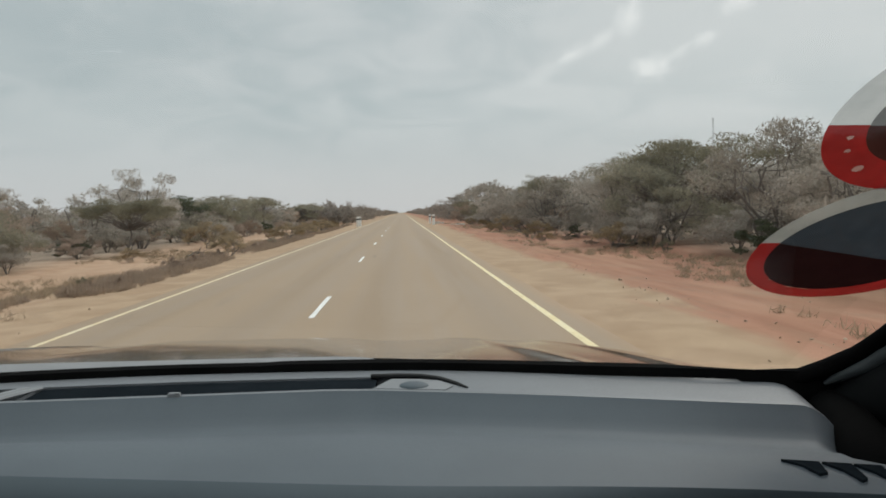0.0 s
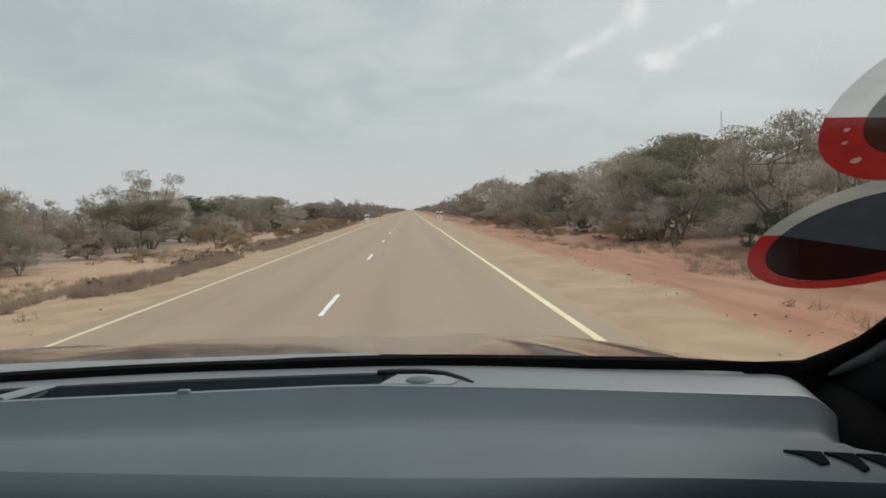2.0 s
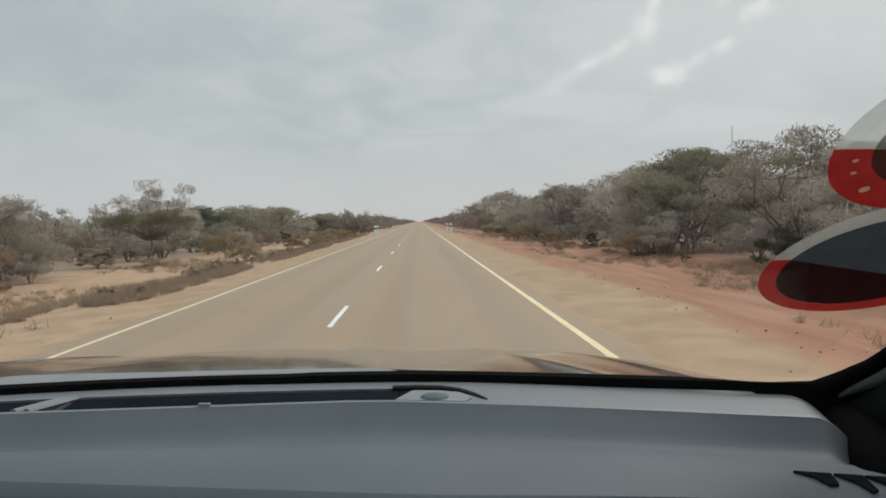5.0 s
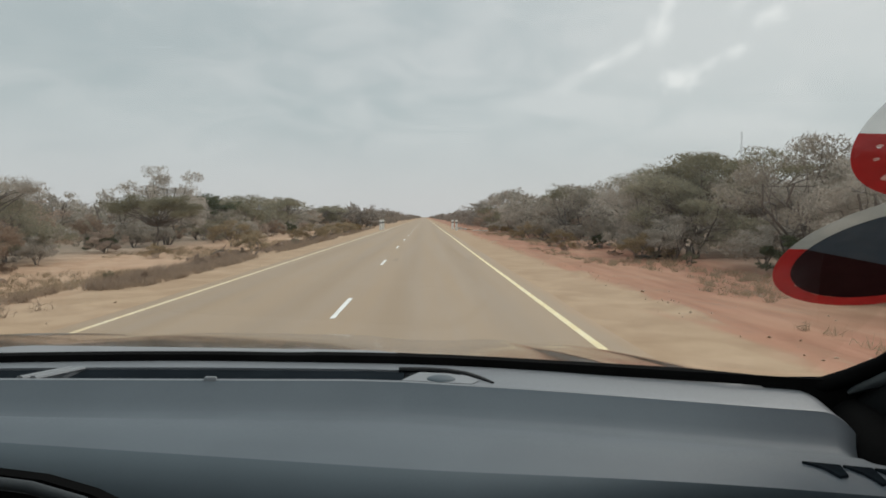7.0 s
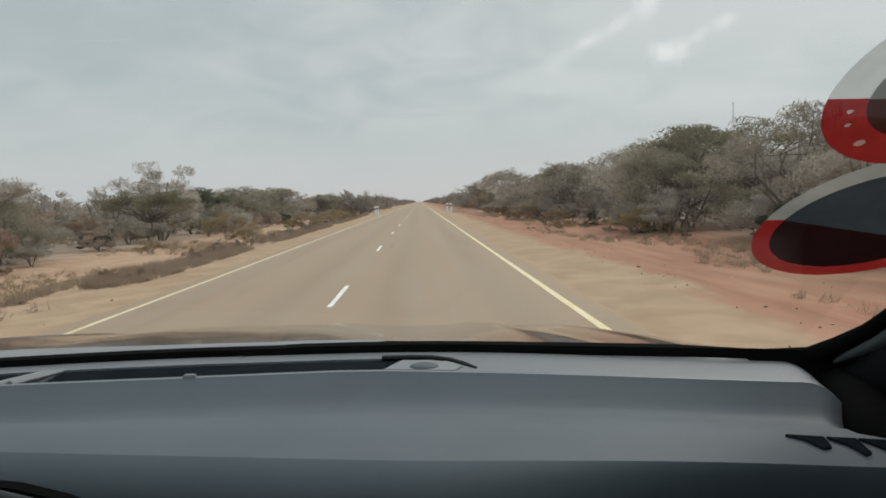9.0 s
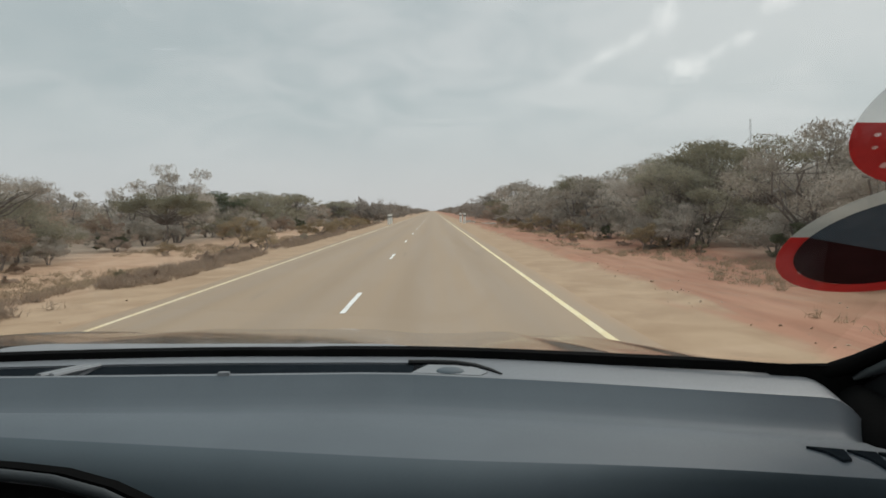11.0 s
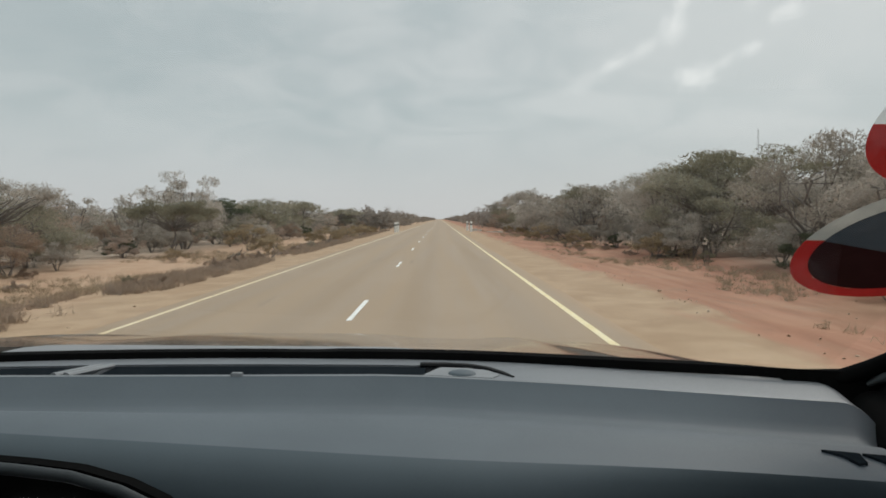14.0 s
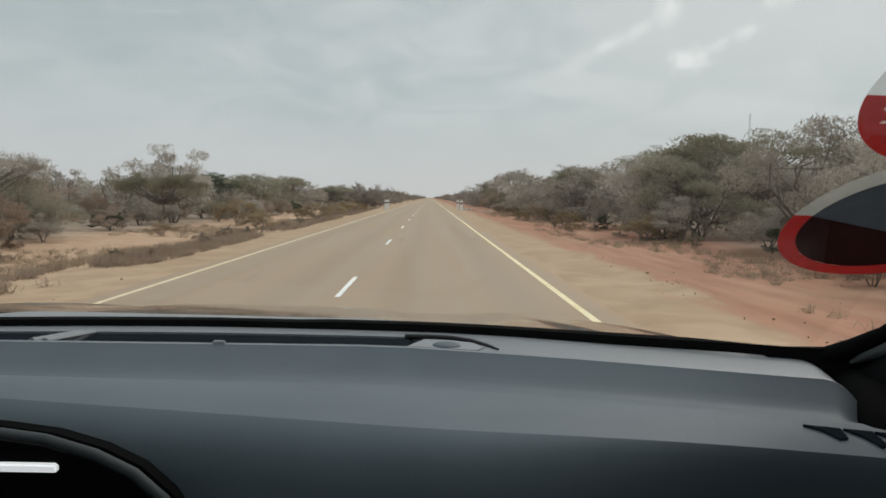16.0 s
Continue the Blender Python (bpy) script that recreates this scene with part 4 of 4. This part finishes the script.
KINDS.update({
    "umbrella": woody("acacia_tree", 16, 3.2, 5.4, L_OLIVE, "umbrella", "tree", "low flat-topped acacia tree with a bare forked trunk", 46, 300),
    "dark_umbrella": woody("acacia_tree", 26, 3.4, 4.6, L_GREEN, "umbrella", "tree", "dark green flat-topped acacia tree with a bare forked trunk", 40, 300),
    "low": woody("scrub", 19, 0.7, 1.5, L_BROWN, "tuft", "bush", "low dry brown scrub beside the road", 14, 150, 0.7),
    "gold": woody("scrub", 20, 1.2, 2.0, L_GOLD, "tuft", "bush", "straw-coloured low bush beside the road", 16, 170, 0.75),
    "sapling": woody("shrub", 21, 1.1, 1.1, L_OLIVE, "tuft", "bush", "small dull olive shrub on open sand", 12, 130, 0.7),
})
GROUPS = {"bush": "roadside thorn bush", "tree": "roadside acacias"}
used = set()


def plant(kind, x, y, size=1.0, turn=0.0, tall=1.0):
    m = Matrix.Translation((x, y, ground_z(x, y) + 0.01)) @ Euler((0, 0, turn)).to_matrix().to_4x4() @ Matrix.Diagonal((size, size, size * tall, 1))
    if kind in used:
        ob = copy_thing(KINDS[kind], m)
    else:
        ob = KINDS[kind]
        ob.matrix_basis = m
        used.add(kind)
    ob["group"] = GROUPS[ob["category"]]
    return ob


def thicket(rng, side, front, back, y0, y1, tries, gap, weights, sizes, bare=-0.3):
    placed = []
    names = list(weights)
    chance = np.array([weights[k] for k in names], float)
    chance /= chance.sum()
    for _ in range(tries):
        y = rng.uniform(y0, y1)
        depth = rng.random() ** 1.5
        edge = front + 1.3 * noise.noise(Vector((y * 0.06, side * 4.0, 1.0)))
        x = side * (edge + depth * (back - front))
        if any((x - a) ** 2 + (y - b) ** 2 < gap * gap for a, b in placed):
            continue
        if noise.noise(Vector((x * 0.09, y * 0.07, side * 2.0))) < bare:
            continue
        placed.append((x, y))
        kind = names[rng.choice(len(names), p=chance)]
        if y < 50 and abs(x) < 30:
            kind += "_fine"
        plant(kind, x, y, rng.uniform(*sizes), rng.uniform(0, 6.28), rng.uniform(0.88, 1.15))
    return placed


rng = np.random.default_rng(5)
# right: a tall grey thicket beyond the red earth, with lower bushes along its front and under its trees
thicket(rng, 1, 11.4, 27, 13, 150, 320, 3.1, {"grey_b": 5, "grey_c": 5, "olive_a": 5, "olive_b": 3, "flat": 3, "brown_b": 2}, (0.78, 1.13))
thicket(rng, 1, 10.0, 16.5, 14, 130, 150, 2.3, {"grey_a": 6, "brown_a": 3, "green": 1}, (0.60, 0.92), -0.4)
# left: lower, looser bush beyond open sand
thicket(rng, -1, 17.0, 40, 10, 160, 330, 3.2, {"grey_b": 3, "brown_b": 4, "olive_a": 4, "green": 2, "olive_b": 1, "flat": 1}, (0.74, 1.10), -0.3)
thicket(rng, -1, 15.2, 27, 12, 140, 200, 2.5, {"grey_a": 5, "brown_a": 3, "green": 2, "olive_a": 1}, (0.50, 0.85), -0.35)
plant("umbrella", -15.2, 40.0, 0.82, 0.4, 1.15)
plant("dark_umbrella", -18.5, 58.0, 1.05, 4.0)
plant("umbrella", -24.0, 30.0, 1.1, 2.2, 1.1)
plant("umbrella", 13.5, 66.0, 1.2, 1.0, 1.25)
plant("olive_b_fine", 12.4, 33.0, 0.76, 0.5)
plant("olive_a_fine", -17.6, 30.0, 1.0, 1.1)
plant("grey_c_fine", -22.5, 33.0, 0.88, 0.7)
plant("brown_b_fine", -15.6, 25.5, 0.8, 2.9)
plant("green_fine", 10.9, 43.5, 0.75, 2.5)
plant("gold", 9.4, 62.0, 1.3, 0.2)
plant("gold", -12.4, 46.0, 1.1, 1.2)
# scrub on the verges
for k in range(70):
    y = 19 + 95 * rng.random() ** 1.2
    far = k % 4 == 0
    plant(("low", "low", "gold", "low", "sapling")[k % 5], -(rng.uniform(9.0, 15.0) if far else rng.uniform(7.0, 8.8) + 0.012 * y), y, rng.uniform(0.40, 0.80), rng.uniform(0, 6.28))
for k in range(34):
    plant(("low", "gold", "low", "sapling")[k % 4], rng.uniform(7.6, 10.4), rng.uniform(22, 110), rng.uniform(0.35, 0.75), rng.uniform(0, 6.28))


def far_bush(name, side, label):
    """Bush that runs on to the horizon, too far to count."""
    r = np.random.default_rng(30 + side)
    centres, radii = [], []
    for _ in range(900):
        y = 140 + 1500 * r.random() ** 1.8
        x = side * (9 + 3 * r.random() + (30 + 0.10 * y) * r.random() ** 1.4)
        size = r.uniform(0.8, 1.25)
        z = ground_z(x, y)
        for _ in range(5):
            centres.append((x + r.normal() * 1.0 * size, y + r.normal() * 1.0, z + r.uniform(0.6, 3.0) * size))
            radii.append(r.uniform(0.8, 1.3) * size)
    for _ in range(130):
        y, x = r.uniform(-120, 150), side * (36 + 50 * r.random())
        z = ground_z(x, y)
        for _ in range(5):
            centres.append((x + r.normal() * 1.1, y + r.normal() * 1.1, z + r.uniform(0.6, 3.4)))
            radii.append(r.uniform(0.8, 1.3))
    v, q = tri_cloud(r, centres, radii, 28, (0.5, 1.05), (0.16, 0.34), 0.9)
    return tagged(new(name, fast_mesh(name, v, q, L_FAR)), label, "bush", kind="stuff")


far_bush("far_bush", 1, "far thorn bush running along the road to the horizon")
far_bush("far_bush", -1, "far thorn bush and low trees along the sandy verge")


def dry_grass(name, spots, leaf, tall, label):
    r = np.random.default_rng(77)
    c = np.array([(x, y, ground_z(x, y) + 0.22 * tall) for x, y in spots])
    v, q = tri_cloud(r, c, r.uniform(0.12, 0.30, len(c)), 30, (0.45 * tall, 1.0 * tall), (0.008, 0.020), 0.35 + 0.4 * tall, -1.3)
    return tagged(new(name, fast_mesh(name, v, q, leaf)), label, "grass", kind="stuff")


# a strip of brown grass runs along the left edge of the road, with open sand behind it
strip, loose = [], []
for _ in range(3900):
    y = 6 + 104 * rng.random() ** 1.5
    x = -(6.6 + 2.3 * rng.random() + 0.010 * y)
    if noise.noise(Vector((x * 0.5, y * 0.16, 2.0))) + 0.35 * noise.noise(Vector((x * 1.9, y * 0.9, 6.0))) > -0.17:
        strip.append((x, y))
for _ in range(2700):
    y = 6 + 104 * rng.random() ** 1.4
    x = -(9.0 + 6.5 * rng.random() ** 1.2)
    if noise.noise(Vector((x * 0.25, y * 0.12, 4.0))) > 0.0:
        loose.append((x, y))
for _ in range(1900):
    y = 8 + 100 * rng.random() ** 1.4
    x = 5.4 + 6.0 * rng.random() ** 0.6
    if noise.noise(Vector((x * 0.3, y * 0.12, 9.0))) > 0.02:
        loose.append((x, y))
dry_grass("roadside_grass", strip, L_TUFT, 0.34, "strip of weathered brown grass along the road")
dry_grass("dry_grass", loose, L_STRAW, 0.26, "tufts of dry straw-coloured grass on the sandy verges")


def build_stones():
    r = np.random.default_rng(9)
    bm = bmesh.new()
    for _ in range(260):
        y = 6 + 70 * r.random() ** 1.5
        x = r.normal(4.85, 0.35) if r.random() < 0.5 else 3.3 + 6.0 * r.random() if r.random() < 0.5 else -5.7 - 5.5 * r.random()
        s = r.uniform(0.010, 0.030) * (2.0 if r.random() < 0.06 else 1.0)
        m = Matrix.Translation((x, y, ground_z(x, y) + 0.3 * s)) @ Euler(r.uniform(0, 6, 3)).to_matrix().to_4x4() @ Matrix.Diagonal((s * r.uniform(0.7, 1.4), s, s * r.uniform(0.25, 0.5), 1))
        bmesh.ops.create_icosphere(bm, subdivisions=1, radius=1.0, matrix=m)
    for v in bm.verts:
        v.co += 0.006 * Vector(noise.noise_vector(v.co * 19.0))
    ob = part("stones", bm, M_STONE, flat=True)
    return tagged(ob, "small brown stones strewn on the gravel shoulders", "stones", kind="stuff")


build_stones()


def fallen_branch(x, y, size, turn, seed):
    r = np.random.default_rng(seed)
    verts, faces = [], []
    spine = bent(r, (-1.2, 0, 0.10), (1.2, 0.1, 0.30), 0.12, 6)
    limb(verts, faces, spine, 0.11, 0.04, 7)
    for j in range(7):
        at = spine[r.integers(1, 6)]
        end = (at[0] + r.uniform(0.2, 0.9), at[1] + r.uniform(-0.7, 0.7), max(at[2] + r.uniform(-0.1, 0.8), 0.03))
        limb(verts, faces, bent(r, at, end, 0.06, 4), 0.045, 0.012, 5)
    ob = new("fallen_branch", mesh_of("fallen_branch", verts, faces, M_DEAD, flat=False))
    ob.matrix_basis = Matrix.Translation((x, y, ground_z(x, y) - 0.02)) @ Euler((0, 0, turn)).to_matrix().to_4x4() @ Matrix.Diagonal((size, size, size, 1))
    return tagged(ob, "dark dead branch lying on the red earth", "branch", "fallen branches")


M_DEAD = material("charred_dead_wood", (0.05, 0.042, 0.037), (0.10, 0.085, 0.072), 6, 60, 0.95, bump=0.5, depth=0.01)
fallen_branch(10.3, 31.0, 0.9, 0.3, 3)
fallen_branch(9.4, 52.0, 0.8, 2.6, 4)
fallen_branch(-10.4, 36.0, 0.6, 1.3, 5)


# ---- culvert posts, concrete blocks, mast ----
def build_post(x, y, lean):
    z = ground_z(x, y)
    post = tagged(new("marker_post"), "round white concrete marker post with a black band", "post", "culvert marker posts")
    post.matrix_basis = pose(x, y, z - 0.03, lean, 0.6 * lean, 0)
    prof = [(0.0, 0.165), (0.90, 0.16)]
    bm = tube([(0, 0, h) for h, _ in prof], [q for _, q in prof], 20)
    part("shaft", bm, M_POST, post)
    part("black_band", tube([(0, 0, 0.90), (0, 0, 1.07)], [0.163, 0.163], 20), M_BAND, post, "black painted band")
    part("cap", tube([(0, 0, 1.07), (0, 0, 1.30), (0, 0, 1.325)], [0.159, 0.158, 0.14], 20), M_POST, post, "white painted top")
    return post


for px_, py_, ln in ((3.92, 88.0, 1.0), (3.95, 100.4, -1.5), (-5.75, 92.0, 0.8), (-5.75, 97.4, -0.5)):
    build_post(px_, py_, ln)


def build_block(name, x, y, w, d, h, turn, label, sink=0.05):
    bm = box(bmesh.new(), -w / 2, w / 2, -d / 2, d / 2, 0, h + sink, 0.02)
    for v in bm.verts:
        v.co += 0.012 * Vector(noise.noise_vector(v.co * 6.0 + Vector((x, y, 0))))
    ob = part(name, bm, M_CONCRETE)
    ob.matrix_basis = pose(x, y, ground_z(x, y) - sink, 0, 0, turn)
    return tagged(ob, label, "concrete block", "culvert blocks")


build_block("concrete_block", 4.7, 96.0, 0.85, 0.4, 0.28, 5, "pale concrete block lying on the gravel shoulder")
build_block("concrete_block", 5.5, 96.4, 0.45, 0.4, 0.26, -8, "pale concrete block lying on the gravel shoulder")
build_block("concrete_slab", 7.2, 92.5, 2.2, 0.35, 0.12, -28, "long pale concrete slab in the sand")
# an older culvert and tyre marks on the stretch already passed
build_block("culvert_headwall", -7.4, -205.0, 0.9, 0.35, 0.85, 3, "square pale concrete culvert headwall beside the road")
build_block("culvert_headwall", 5.2, -205.0, 0.9, 0.35, 0.85, -3, "square pale concrete culvert headwall beside the road")
for k, x in enumerate((-0.55, -0.05)):
    mark = new("tyre_mark", line_mesh("tyre_mark", x, 0.24 - 0.06 * k, -300, -262, M_RUBBER_MARK, 2.0))
    tagged(mark, "dark rubber tyre mark along the lane", "tyre mark", "tyre marks", kind="structure")


def build_mast(x, y, h):
    z = ground_z(x, y)
    mast = tagged(new("lattice_mast"), "tall thin steel lattice mast far behind the bush", "mast")
    mast.location = (x, y, z)
    legs = [(0.5 * math.cos(a), 0.5 * math.sin(a)) for a in (0.3, 2.39, 4.49)]
    for lx, ly in legs:
        part("leg", tube([(lx, ly, -0.3), (lx * 0.5, ly * 0.5, h)], [0.045, 0.03], 6), M_STEEL, mast)
    bm = bmesh.new()
    n = 24
    for k in range(n):
        for i in range(3):
            a, b = legs[i], legs[(i + 1) % 3]
            s0, s1 = 1 - 0.5 * k / n, 1 - 0.5 * (k + 1) / n
            p, q = Vector((a[0] * s0, a[1] * s0, h * k / n)), Vector((b[0] * s1, b[1] * s1, h * (k + 1) / n))
            t = tube([p, q], [0.02, 0.02], 4)
            me = bpy.data.meshes.new("brace_piece")
            t.to_mesh(me)
            t.free()
            bm.from_mesh(me)
            bpy.data.meshes.remove(me)
    part("bracing", bm, M_STEEL, mast, "thin steel cross bracing")
    return mast


build_mast(106.0, 235.0, 30.0)
